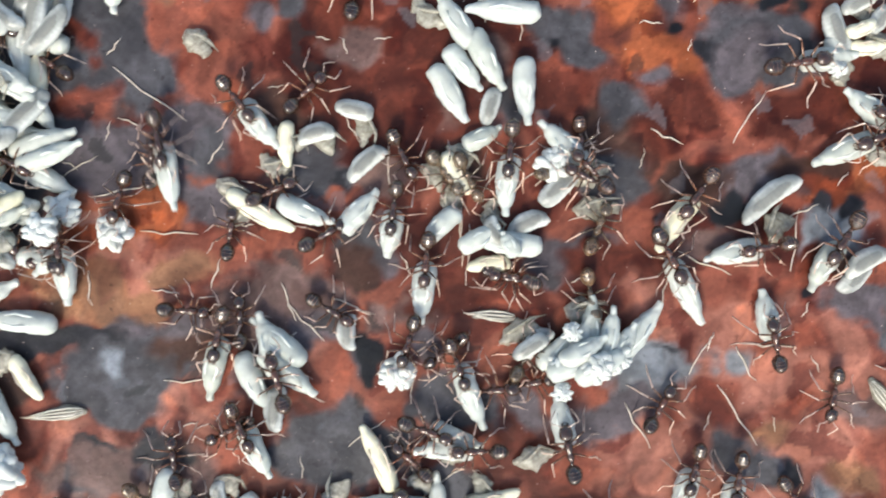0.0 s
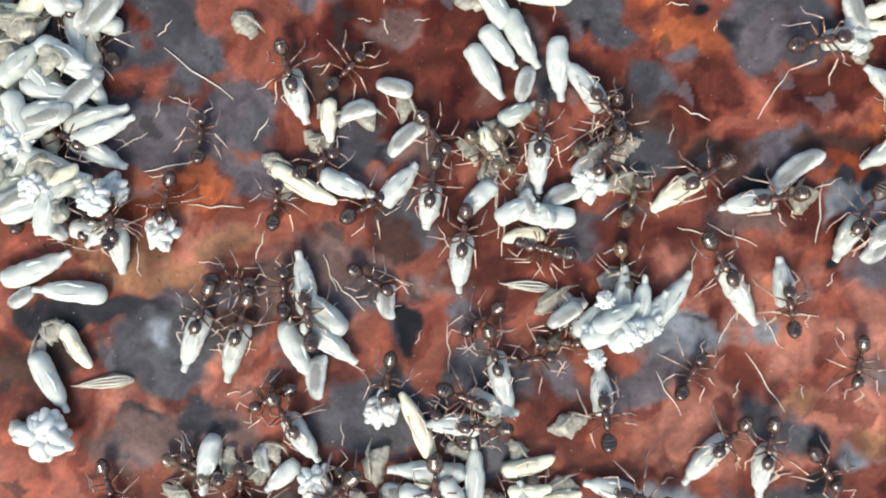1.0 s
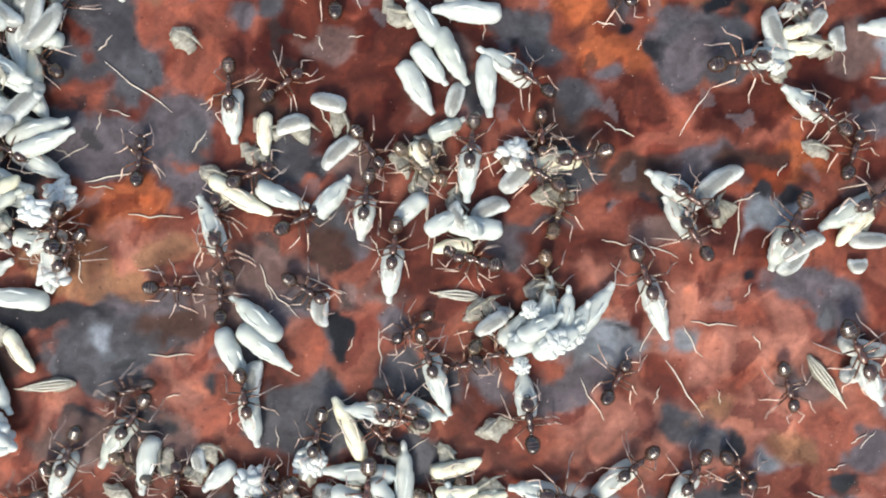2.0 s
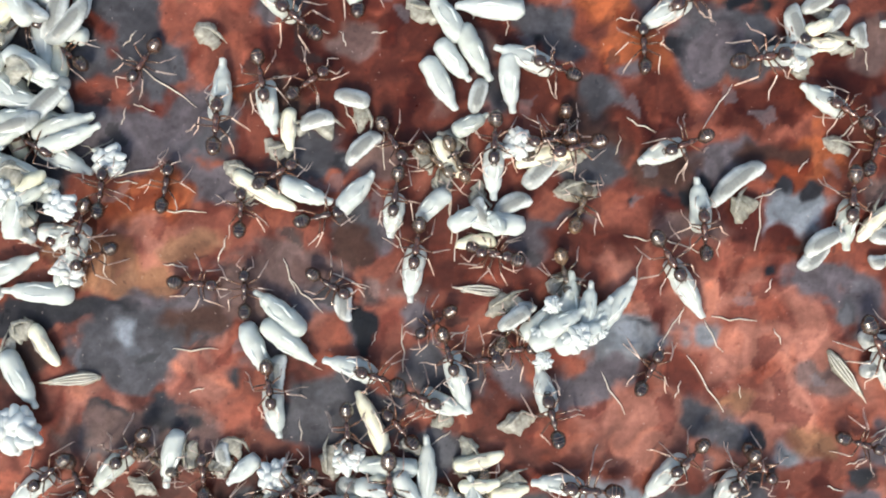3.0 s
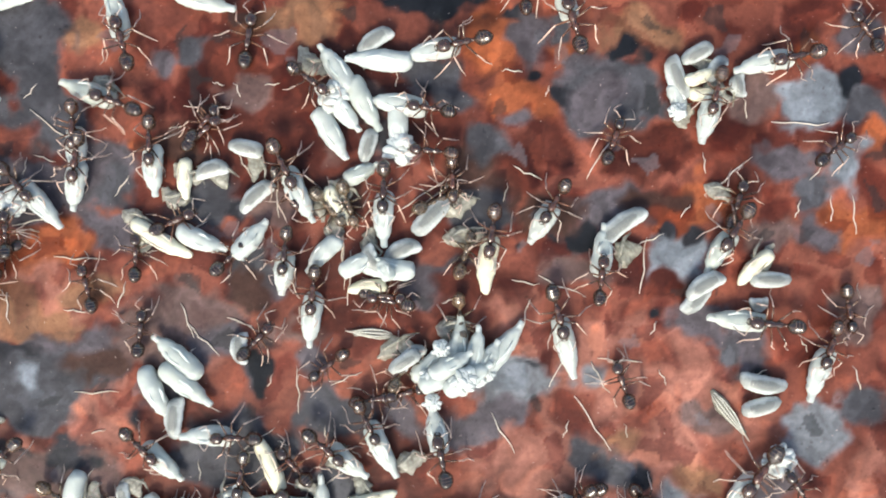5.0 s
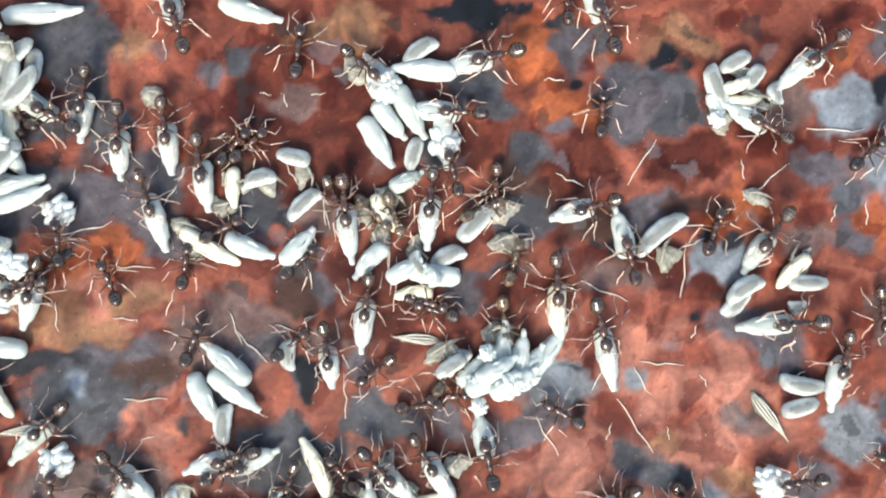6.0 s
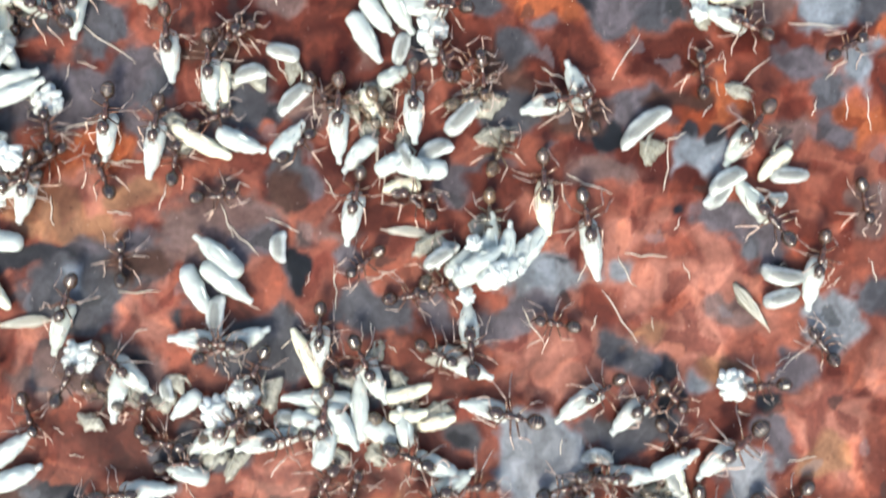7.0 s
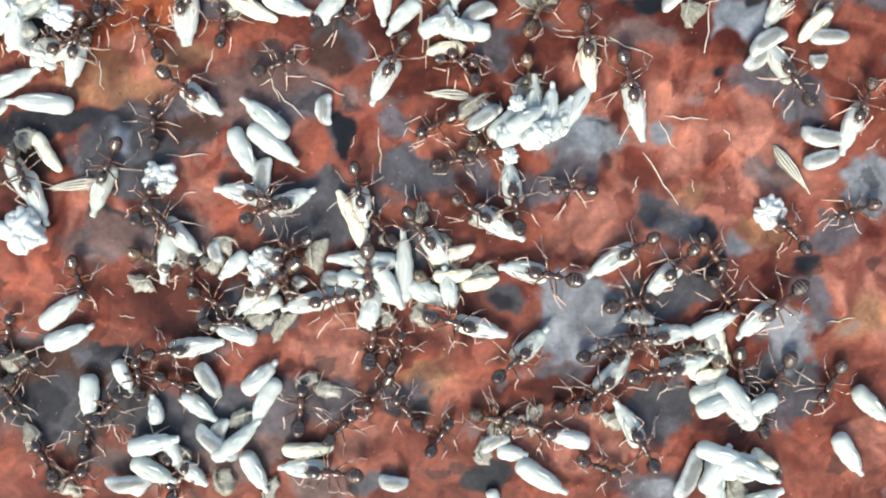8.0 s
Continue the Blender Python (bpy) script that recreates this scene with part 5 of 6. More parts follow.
brood("scrap", -18.28, 3.09, -82, 1.30, 0.91, 1.33)
brood("scrap", -21.48, 3.42, -79, 1.79, 0.95, 1.18)
brood("scrap", -19.38, 4.13, -2, 1.29, 0.96, 1.13)
brood("scrap", -21.66, -0.37, 57, 1.80, 0.81, 1.21)
brood("scrap", -23.00, -1.17, -34, 1.56, 0.80, 1.03)
brood("ball", -18.97, -1.25, -76, 0.81, 0.93, 1.28)
brood("scrap", -19.82, 4.33, -27, 1.65, 0.72, 1.23)
brood("scrap", -22.39, 4.80, 40, 1.50, 0.96, 1.13)
brood("scrap", -18.73, -0.63, -24, 1.22, 0.98, 1.28)
brood("scrap", -21.32, -0.69, -60, 1.69, 0.70, 1.02)
brood("scrap", -21.66, 1.38, 66, 1.21, 0.94, 1.10)
brood("ball", -19.92, 0.36, -68, 0.95, 0.79, 1.04)
brood("scrap", -20.31, -0.89, 53, 1.81, 0.81, 1.31)
brood("scrap", -21.92, 4.38, 62, 1.90, 0.85, 1.03)

# short strands strewn at random, standing for highlights along ant legs
litter = random.Random(12)
for i in range(70):
    brood("fibre", litter.uniform(-16, 15), litter.uniform(-19, 6), litter.uniform(0, 180), litter.uniform(0.4, 0.9), litter.uniform(0.4, 0.6))

# ---- worker ants ----
worker("a1", -9.57, -6.13, 105, 0.93, "pupa", span=2.30)
worker("a2", -17.00, 6.46, -91, 0.83, "pupa", span=1.99)
worker("a3", -14.77, 6.67, -90, 0.89, "pupa", span=1.90)
worker("a4", -10.22, 2.00, -52, 0.86, "pupa", span=2.00)
worker("a5", -8.69, 7.09, -140, 0.92, "pupa", span=2.17)
worker("a10", -7.88, 7.69, -82, 0.92, "pupa", span=2.30)
worker("a11", -1.76, 0.14, -95, 0.87, "pupa", span=2.14)
worker("a12", -7.21, -1.60, 29, 0.87)
worker("a13", -5.58, -1.71, -98, 0.83, "pupa", span=1.65)
worker("a14", -4.48, -3.45, -96, 0.85, "pupa", span=2.10)
worker("a15", -11.86, -4.54, -4, 0.84)
worker("a16", -10.69, -4.18, 90, 0.83)
worker("a17", -7.06, -4.83, -31, 0.84)
worker("a18", -3.14, -6.89, -70, 0.83, "pupa", span=2.40)
worker("a19", 0.32, -8.58, 100, 0.93, "pupa", span=1.90)
worker("a20", -0.33, -6.74, 8, 0.83)
worker("a20b", -0.74, -5.45, 64, 0.83, callow=True)
worker("a21", -10.36, -8.99, -64, 0.83, "pupa", span=1.99)
worker("a22", -5.21, -6.13, -107, 0.84, "ball", span=1.06)
worker("a23", -3.76, -8.75, -21, 0.89, "pupa", span=1.93)
worker("a24", 1.14, -4.68, -84, 0.83, callow=True)
worker("a25", 4.02, -3.31, -63, 0.95, "pupa", span=2.50)
worker("a26", 6.25, -2.47, -169, 0.85, "pupa", span=2.00)
worker("a27", 9.24, -8.05, -99, 0.85)
worker("a28", 9.07, -2.70, -121, 0.93, "pupa", span=1.91)
worker("a29", 9.99, 1.06, -157, 0.95, "pupa", span=2.30)
worker("a30", 12.62, -7.34, -64, 1.05, "pupa", span=2.10)
worker("a31", 16.46, -3.67, -110, 0.85, "pupa", span=2.22)
worker("a32", 15.02, -10.17, 74, 0.83, "ball", span=1.13)
worker("a33", 7.09, -4.91, 102, 0.85, "pupa", span=1.80)
worker("a34", 6.93, 7.53, -150, 0.94, "pupa", span=2.17)
worker("a35", 13.84, 4.94, 176, 0.90, "pupa", span=2.30)
worker("a36", 10.58, 6.04, -38, 0.84)
worker("a37", 8.60, 3.84, 9, 0.99, "pupa", span=1.96)
worker("a38", 0.57, 0.70, 135, 0.83, "pupa", span=2.28)
worker("a39", 0.35, 0.24, 154, 0.83, "ball", span=1.15)
worker("a40", -2.14, -3.29, 168, 0.85)
worker("a47", -3.37, -9.20, -179, 0.87, "pupa", span=2.10)
worker("a50", 4.17, -1.16, -125, 0.92, "callow", span=2.20)
worker("a61", -5.38, -12.41, -91, 1.01, "pupa", span=2.21)
worker("a62", -5.08, -13.91, 60, 1.05)
worker("a64", -7.59, -12.69, -171, 0.92, "pupa", span=2.03)
worker("a65", -9.50, -12.31, -144, 1.00, "pupa", span=2.15)
worker("a67", -1.42, -13.74, -22, 0.98, "pupa", span=2.20)
worker("a69", -0.71, -14.73, 30, 0.88, "pupa", span=1.94)
worker("a70", 1.14, -11.77, 171, 1.03, "pupa", span=2.00)
worker("a73", 6.13, -14.34, 3, 0.98, "pupa", span=2.20)
worker("a74", 4.01, -16.17, 42, 0.88, "pupa", span=2.14)
worker("a75", 6.68, -15.64, 4, 1.05, "pupa", span=2.30)
worker("a76", 9.27, -16.56, -90, 0.93)
worker("a77", 10.51, -16.69, -127, 0.99)
worker("a78", 12.56, -16.06, -132, 0.92)
worker("a82", 18.84, -7.71, 154, 0.83)
worker("a85", 3.81, -7.22, 62, 0.85)
worker("a86", -16.65, -12.34, -72, 0.83)
worker("a87", -23.02, -15.08, 89, 0.83, "ball", span=1.13)
worker("a89", -16.63, -17.19, 81, 0.88)
worker("a90", -12.64, -16.23, -20, 0.83)
worker("a91", -12.87, -14.62, 2, 0.83, "pupa", span=2.25)
worker("a92", -7.68, -16.56, 63, 0.99)
worker("a93", -3.25, -19.10, 39, 0.83)
worker("a94", -7.69, -19.55, 178, 1.02, "pupa", span=2.06)
worker("a95", 1.70, -18.31, -18, 0.98)
worker("a96", 5.12, -18.32, 125, 0.91, "pupa", span=2.15)
worker("a97", 10.51, 2.10, 142, 0.83, "pupa", span=1.92)
worker("a103", -16.61, -1.57, 85, 0.83, "ball", span=1.05)
worker("a104", -13.50, 1.17, 85, 0.83)
worker("a105", -13.12, 0.53, -81, 0.89, "pupa", span=2.28)
worker("a106", -11.49, -5.94, -102, 0.88, "pupa", span=2.23)
worker("a109", -14.74, -1.33, -106, 0.83, "ball", span=1.07)
worker("a110", -16.55, -3.01, -86, 0.83, "pupa", span=1.94)
worker("a114", 4.42, -10.48, -104, 0.83, "pupa", span=2.27)
worker("a115", 5.97, -10.78, -98, 0.84, "pupa", span=1.95)
worker("a120", -17.61, 0.22, -27, 0.83, "pupa", span=2.30)
worker("a123", 12.25, 1.13, 75, 0.86)
worker("a127", -6.57, 6.96, 85, 0.93)
worker("a128", -7.10, 7.21, -56, 0.83)
worker("a131", 15.81, 7.13, 130, 0.83)
worker("a132", 15.57, 2.69, 36, 0.83)
worker("a133", -10.80, -1.19, 86, 0.83)
worker("a134", -12.28, -10.95, 86, 0.83)
worker("a135", -5.60, -17.02, -136, 0.83)
worker("a136", 5.21, -14.12, 51, 0.83)
worker("a139", -13.05, -8.96, 94, 0.86)
worker("a140", -11.70, -8.88, -153, 0.83)
worker("a144", -3.31, -0.44, -47, 0.83, callow=True)
worker("a145", -2.75, -0.54, -68, 0.83, callow=True)
worker("a146", 0.88, 0.50, -90, 0.83)
worker("a147", -4.21, -14.32, 67, 0.83)
worker("a148", -11.10, -12.87, -19, 0.83)
worker("a149", -14.62, -15.07, 102, 0.83)
worker("a150", -13.54, -20.09, -12, 0.83)
worker("a151", -6.28, -17.46, 51, 0.85)
worker("a152", -1.10, -3.45, -14, 0.83)
worker("a155", 4.29, -19.91, -19, 0.85)
worker("a156", 0.02, -17.67, -12, 0.83)
worker("a157", -17.54, -2.95, -31, 0.83)
worker("a160", 4.19, 6.43, -86, 0.83)
worker("a170", -9.22, 9.34, -86, 0.83, "ball", span=1.12)
worker("a171", -17.16, 5.96, -124, 0.84)
worker("a172", -8.79, -11.19, 108, 0.83)
worker("a180", -18.63, 3.00, -31, 0.83)
worker("a181", -19.40, -1.42, 65, 0.83)
worker("a182", -17.59, 4.12, 146, 0.83)
worker("a183", -18.29, -2.51, -50, 0.83)
worker("a200", -4.96, -15.14, 119, 0.86, "pupa", span=2.14)
worker("a201", -17.81, 4.74, -8, 0.85, "pupa", span=1.92)
worker("a210", -2.24, -16.61, 7, 0.96)
worker("a184", -4.30, -6.26, -143, 0.83)
worker("b1", -19.63, -13.25, 75, 0.85)
worker("b2", -18.58, -15.09, 30, 0.85)
worker("b3", -19.55, -16.90, -60, 0.85)
worker("b4", -18.81, -18.29, 110, 0.85)
worker("b5", -15.47, -16.50, 40, 0.85)
worker("b6", -14.73, -18.12, 150, 0.85)
worker("b7", -10.53, -13.50, 5, 0.85)
worker("b9", -4.49, -16.67, 130, 0.85)
worker("b11", 0.05, -17.89, -20, 0.85, callow=True)
worker("b12", -1.92, -11.47, 70, 0.85, callow=True)
worker("b13", -2.39, -12.82, -35, 0.85, callow=True)
worker("b14", 4.39, -14.74, 10, 0.85)
worker("b15", 8.59, -11.61, -50, 0.85)
worker("b16", 3.24, -16.78, 20, 0.85)
worker("b17", -17.03, -19.47, 20, 0.85)
worker("b18", -12.95, -19.30, 60, 0.85)
worker("b19", 9.86, -16.88, 100, 0.85)
worker("b20", 7.12, -15.01, 160, 0.85, callow=True)
worker("b21", -9.13, -11.59, 40, 0.85, callow=True)
worker("b22", -13.40, -11.31, -30, 0.85, callow=True)
worker("c1", 1.63, -1.07, 70, 0.85, callow=True)
worker("c2", 0.89, 0.51, 20, 0.85, callow=True)
worker("c5", -7.88, 3.21, 40, 0.85)
worker("c6", -4.98, 0.08, -60, 0.85)
worker("c7", -8.96, -0.13, 25, 0.85)
worker("c9", -5.46, -9.24, 130, 0.85)
worker("c10", -1.43, -7.11, 10, 0.85)
worker("c11", 15.77, -4.37, -80, 0.85)


# ---- what moves ----
def stride(name, rows, gait=True):
    """Keys an ant, its load and its legs from rows of seconds, millimetres and degrees."""
    ob, load, carries, span = ANTS[name]
    path = [(t, pose(x * MM, y * MM, 0, 0, 0, turn)) for t, x, y, turn in rows]
    walk(ob, path)
    if load:
        walk(load, [(t, m @ held(carries, span)) for t, m in path])
    if not gait:
        return
    ts = [r[0] for r in rows]
    way = [0.0]
    for a, b in zip(rows, rows[1:]):
        way.append(way[-1] + math.hypot(b[1] - a[1], b[2] - a[2]) + 0.012 * abs(b[3] - a[3]))
    legs = [c for c in ob.children if c.name.startswith("leg")]
    for k, leg in enumerate(legs):
        at, phase = leg.location / MM, math.pi * (k % 2) + math.pi * (k // 3)
        steps = []
        for i in range(51):
            t = i * 0.16
            swing = 20 * math.sin(phase + np.interp(t, ts, way) * 3.2)
            steps.append((t, pose(at.x * MM, at.y * MM, at.z * MM, 0, 0, swing)))
        walk(leg, steps)


def fidget(name, x, y, turn, seed):
    """An ant that stays at its place, shifting its feet and turning a little."""
    rnd = random.Random(seed)
    rows = [(round(8 * i / 9, 2), x + rnd.uniform(-0.10, 0.10), y + rnd.uniform(-0.10, 0.10), turn + rnd.uniform(-7, 7)) for i in range(10)]
    stride(name, rows)


def motions():
    stride("a1", [(0, -9.57, -6.13, 105), (0.5, -9.41, -5.89, 103), (1, -9.87, -5.10, 98), (1.5, -10.28, -4.59, 115), (3, -11.53, 1.93, 84), (3.5, -11.05, 3.04, 79), (4, -12.06, 5.90, 109), (4.5, -11.72, 6.31, 104), (6, -11.23, 7.75, 108), (8, -11.23, 7.75, 108)])
    stride("a2", [(0, -17.00, 6.46, -91), (1.5, -17.00, 6.46, -91), (3, -16.16, 8.51, -91), (3.5, -14.38, 5.66, -95), (4, -13.85, 4.05, -90), (4.5, -13.71, 2.22, -91), (6, -11.47, 2.91, -85), (6.5, -11.24, 2.73, -84), (7, -11.10, 2.45, -87), (8, -11.10, 2.45, -87)])
    stride("a3", [(0, -14.77, 6.67, -90), (1.5, -14.77, 6.67, -90), (3, -12.60, 8.15, -90), (3.5, -13.08, 3.78, -102), (4, -12.42, -0.26, -77), (4.5, -12.73, 0.18, -100), (6, -13.28, 2.65, -91), (6.5, -13.27, 1.75, -109), (7, -13.54, -0.61, -97), (7.5, -13.53, -3.50, -85), (8, -12.11, -4.65, -38)])
    stride("a4", [(0, -10.22, 2.00, -52), (0.5, -9.92, 2.25, -60), (1, -10.30, 2.26, -74), (1.5, -10.37, 2.04, -92), (3, -9.89, 2.27, -80), (3.5, -9.87, 2.17, -84), (4, -10.14, 1.85, -96), (4.5, -10.26, 1.88, -93), (6, -10.20, 1.53, -84), (6.5, -10.09, 1.51, -87), (7, -9.57, 1.44, -89), (8, -12.46, -1.35, -93)])
    stride("a5", [(0, -8.69, 7.09, -140), (1.5, -8.69, 7.09, -140), (2.25, -8.96, 6.25, -180), (3, -9.23, 5.41, -219), (3.5, -8.79, 5.38, -232), (4, -9.28, 4.49, -217), (4.5, -9.97, 4.19, -198), (6, -16.15, 4.07, -209), (8, -16.15, 4.07, -209)])
    stride("a10", [(0, -7.88, 7.69, -82), (1.5, -7.88, 7.69, -82), (3, -7.03, 6.81, -74), (3.5, -6.17, 2.18, -92), (4, -5.24, 0.84, -74), (4.5, -5.17, 1.25, -58), (6, -4.81, -0.15, -85), (6.5, -4.87, -0.32, -88), (7, -4.70, -0.36, -92), (8, -4.70, -0.36, -92)])
    fidget("a11", -1.76, 0.14, -95, 6)
    stride("a12", [(0, -7.21, -1.60, 29), (1.5, -7.21, -1.60, 29), (3, -7.27, -1.86, 15), (3.5, -7.25, -1.81, 9), (4, -7.37, -1.78, 26), (4.5, -7.22, -1.47, 41), (6, -6.06, -1.21, 42), (6.5, -5.87, -0.74, 46), (7.5, -5.77, -1.21, 24), (8, -5.99, -1.46, 17)])
    stride("a13", [(0, -5.58, -1.71, -98), (1.5, -5.58, -1.71, -98), (3, -5.29, -1.79, -97), (4.5, -5.33, -1.87, -101), (6, -5.53, -5.53, -83), (6.5, -5.18, -8.24, -96), (7, -5.53, -8.92, -92), (7.5, -5.43, -9.22, -76), (8, -5.69, -8.88, -80)])
    stride("a14", [(0, -4.48, -3.45, -96), (1.5, -4.48, -3.45, -96), (3, -4.54, -3.66, -98), (4.5, -4.46, -3.70, -96), (6.5, -4.12, -3.75, -99), (8, -4.56, -3.79, -119)])
    stride("a15", [(0, -11.86, -4.54, -4), (3, -11.86, -4.54, -4), (3.5, -12.40, -4.03, 28), (3.75, -12.70, -3.72, 73), (4, -12.99, -3.40, 118), (4.5, -12.51, -2.82, 101), (6, -14.00, -1.80, 112), (8, -14.00, -1.80, 112)])
    stride("a16", [(0, -10.69, -4.18, 90), (3.5, -10.69, -4.18, 90), (4.5, -10.81, -3.97, 89), (6, -10.40, -4.17, 67), (6.5, -11.60, -4.98, 79), (7.5, -13.75, -5.16, 89), (8, -13.75, -5.16, 89)])
    stride("a17", [(0, -7.06, -4.83, -31), (3, -7.06, -4.83, -31), (4, -5.83, -4.47, -45), (4.25, -5.89, -4.46, 1), (4.5, -5.95, -4.46, 47), (6, -6.41, -4.41, 39), (7, -8.84, -3.21, 4), (7.5, -8.99, -3.35, 9), (8, -8.33, -3.28, 20)])
    stride("a18", [(0, -3.14, -6.89, -70), (0.5, -3.21, -7.06, -75), (1, -3.24, -7.54, -76), (1.5, -3.01, -7.35, -72), (3, -3.10, -7.52, -73), (3.5, -3.08, -7.57, -77), (4, -3.04, -7.62, -72), (4.5, -2.52, -7.89, -66), (6, -1.63, -9.58, -60), (6.5, -1.35, -9.45, -33), (7, -0.45, -9.68, -28), (7.5, -0.74, -9.65, -36), (8, -0.82, -9.56, -33)])
    fidget("a19", 0.32, -8.58, 100, 14)
    fidget("a20", -0.33, -6.74, 8, 15)
    fidget("a20b", -0.74, -5.45, 64, 16)
    stride("a21", [(0, -10.36, -8.99, -64), (0.5, -11.53, -9.29, -67), (1, -10.28, -9.68, -57), (1.5, -9.68, -9.12, -74), (3, -9.66, -8.77, -82), (3.5, -9.65, -8.86, -59), (4, -9.47, -9.12, -52), (4.5, -9.31, -9.06, -43), (6, -13.05, -9.93, -46), (8, -13.05, -9.93, -46)])
    stride("a22", [(0, -5.21, -6.13, -107), (0.5, -5.69, -6.48, -84), (1, -7.16, -8.51, -99), (1.5, -7.45, -10.09, -109), (3, -6.89, -10.34, -87), (3.5, -7.01, -10.38, -93), (4.5, -7.11, -10.49, -98), (6.5, -7.45, -10.71, -113), (7, -8.25, -10.45, -117), (7.5, -8.52, -10.93, -122), (8, -8.99, -10.97, -152)])
    stride("a23", [(0, -3.76, -8.75, -21), (3, -3.76, -8.75, -21), (3.5, -3.83, -8.64, -25), (4, -3.74, -8.96, -33), (4.5, -3.52, -9.20, -38), (6, -3.24, -9.97, -47), (6.5, -3.32, -10.43, -64), (7, -3.60, -10.19, -66), (7.5, -3.14, -10.45, -47), (8, -2.99, -10.50, -53)])
    fidget("a24", 1.14, -4.68, -84, 20)
    stride("a25", [(0, 4.02, -3.31, -63), (0.5, 3.91, -3.43, -63), (1, 4.81, -4.45, -60), (1.5, 4.72, -4.70, -73), (3, 5.00, -4.05, -59), (3.5, 4.61, -4.80, -72), (4, 4.96, -4.55, -70), (4.5, 4.97, -4.46, -73), (6, 4.92, -4.89, -78), (6.5, 4.92, -4.87, -80), (7, 4.92, -4.85, -79), (7.5, 4.95, -4.87, -76), (8, 4.97, -4.86, -76)])
    stride("a26", [(0, 6.25, -2.47, -169), (0.5, 6.13, -1.96, -175), (1, 5.82, -1.74, -171), (1.5, 5.76, -0.52, -190), (2.25, 5.79, -1.22, -227), (3, 5.81, -1.93, -265), (3.5, 6.36, -2.16, -274), (4, 6.07, -2.09, -261), (4.5, 6.45, -2.08, -277), (6, 5.70, -1.05, -256), (6.5, 4.87, -0.36, -241), (7, 4.59, 0.53, -250), (7.5, 3.74, 1.51, -252), (8, 3.74, 1.51, -252)])
    stride("a27", [(0, 9.24, -8.05, -99), (1.5, 9.24, -8.05, -99), (2.25, 10.87, -9.25, -58), (3, 12.49, -10.45, -17), (3.25, 10.61, -8.41, 41), (3.5, 8.74, -6.38, 100), (4, 9.45, -5.71, 80), (4.5, 8.97, -5.57, 91), (6, 2.78, -7.20, 148), (6.5, 2.47, -7.42, 161), (7, 2.98, -8.21, 169), (7.5, 2.87, -7.90, 181), (8, 1.99, -8.48, 177)])
    stride("a28", [(0, 9.07, -2.70, -121), (1.5, 9.07, -2.70, -121), (3, 11.12, -1.88, -93), (4.5, 11.00, -1.40, -116), (6, 10.91, -1.21, -126), (8, 10.91, -1.21, -126)])
    stride("a29", [(0, 9.99, 1.06, -157), (1.5, 11.43, -0.45, -149), (3, 14.02, -2.85, -151), (3.5, 14.35, -3.13, -149), (4, 12.51, -4.52, -159), (4.5, 12.20, -4.20, -189), (6, 11.61, -4.20, -175), (6.5, 11.41, -3.53, -228), (7, 11.59, -3.94, -230), (7.5, 11.47, -4.08, -238), (8, 10.95, -3.89, -235)])
    stride("a30", [(0, 12.62, -7.34, -64), (3, 12.62, -7.34, -64), (3.5, 13.47, -7.51, -120), (4, 13.64, -7.78, -114), (4.5, 13.08, -8.58, -118), (6, 10.24, -13.53, -140), (8, 10.24, -13.53, -140)])
    stride("a31", [(0, 16.46, -3.67, -110), (4, 16.46, -3.67, -110), (4.5, 15.59, -5.00, -111), (6, 13.90, -6.01, -103), (6.5, 13.72, -6.20, -117), (7, 13.74, -6.36, -102), (7.5, 13.93, -5.41, -101), (8, 13.76, -5.78, -112)])
    stride("a32", [(0, 15.02, -10.17, 74), (4, 15.02, -10.17, 74), (4.5, 14.29, -9.82, 96), (5.25, 13.07, -10.04, 142), (6, 11.84, -10.26, 187), (6.5, 11.07, -10.83, 183), (7, 11.08, -10.82, 184), (7.5, 10.93, -10.57, 172), (8, 10.77, -9.93, 134)])
    stride("a33", [(0, 7.09, -4.91, 102), (0.5, 7.14, -5.16, 87), (1, 6.72, -4.84, 99), (1.5, 6.52, -3.32, 98), (2.25, 5.56, -1.45, 150), (3, 4.60, 0.42, 202), (3.5, 3.90, 1.61, 169), (4, 3.50, 0.99, 173), (4.25, 3.90, 0.31, 213), (4.5, 4.29, -0.37, 253), (6, 3.96, 0.18, 197), (6.5, 3.49, 0.48, 197), (7, 3.41, 0.18, 195), (8, 3.41, 0.18, 195)])
    stride("a34", [(0, 6.93, 7.53, -150), (1.5, 6.93, 7.53, -150), (3, 4.76, 5.55, -151), (3.5, 1.62, 4.90, -158), (4, 0.43, 5.25, -161), (4.5, 0.66, 5.97, -168), (6, 0.14, 5.80, -167), (8, 0.14, 5.80, -167)])
    stride("a35", [(0, 13.84, 4.94, 176), (3.5, 13.84, 4.94, 176), (4, 13.52, 5.46, 162), (4.5, 13.08, 5.35, 173), (6, 12.70, 5.76, 219), (6.5, 12.80, 5.73, 218), (8, 12.80, 5.73, 218)])
    stride("a36", [(0, 10.58, 6.04, -38), (1.5, 10.58, 6.04, -38), (2.5, 9.81, 4.96, 4), (3.5, 9.03, 3.89, 45), (4, 8.32, 3.03, 52), (4.5, 7.63, 2.68, 60), (6, 4.89, 4.52, 87), (6.5, 2.62, 2.75, 60), (7, 0.76, 2.11, 41), (8, 0.76, 2.11, 41)])
    stride("a37", [(0, 8.60, 3.84, 9), (3, 8.60, 3.84, 9), (3.5, 7.98, 4.28, 43), (4, 6.55, 5.46, 99), (4.5, 5.61, 6.86, 106), (6, 4.64, 7.78, 113), (8, 4.64, 7.78, 113)])
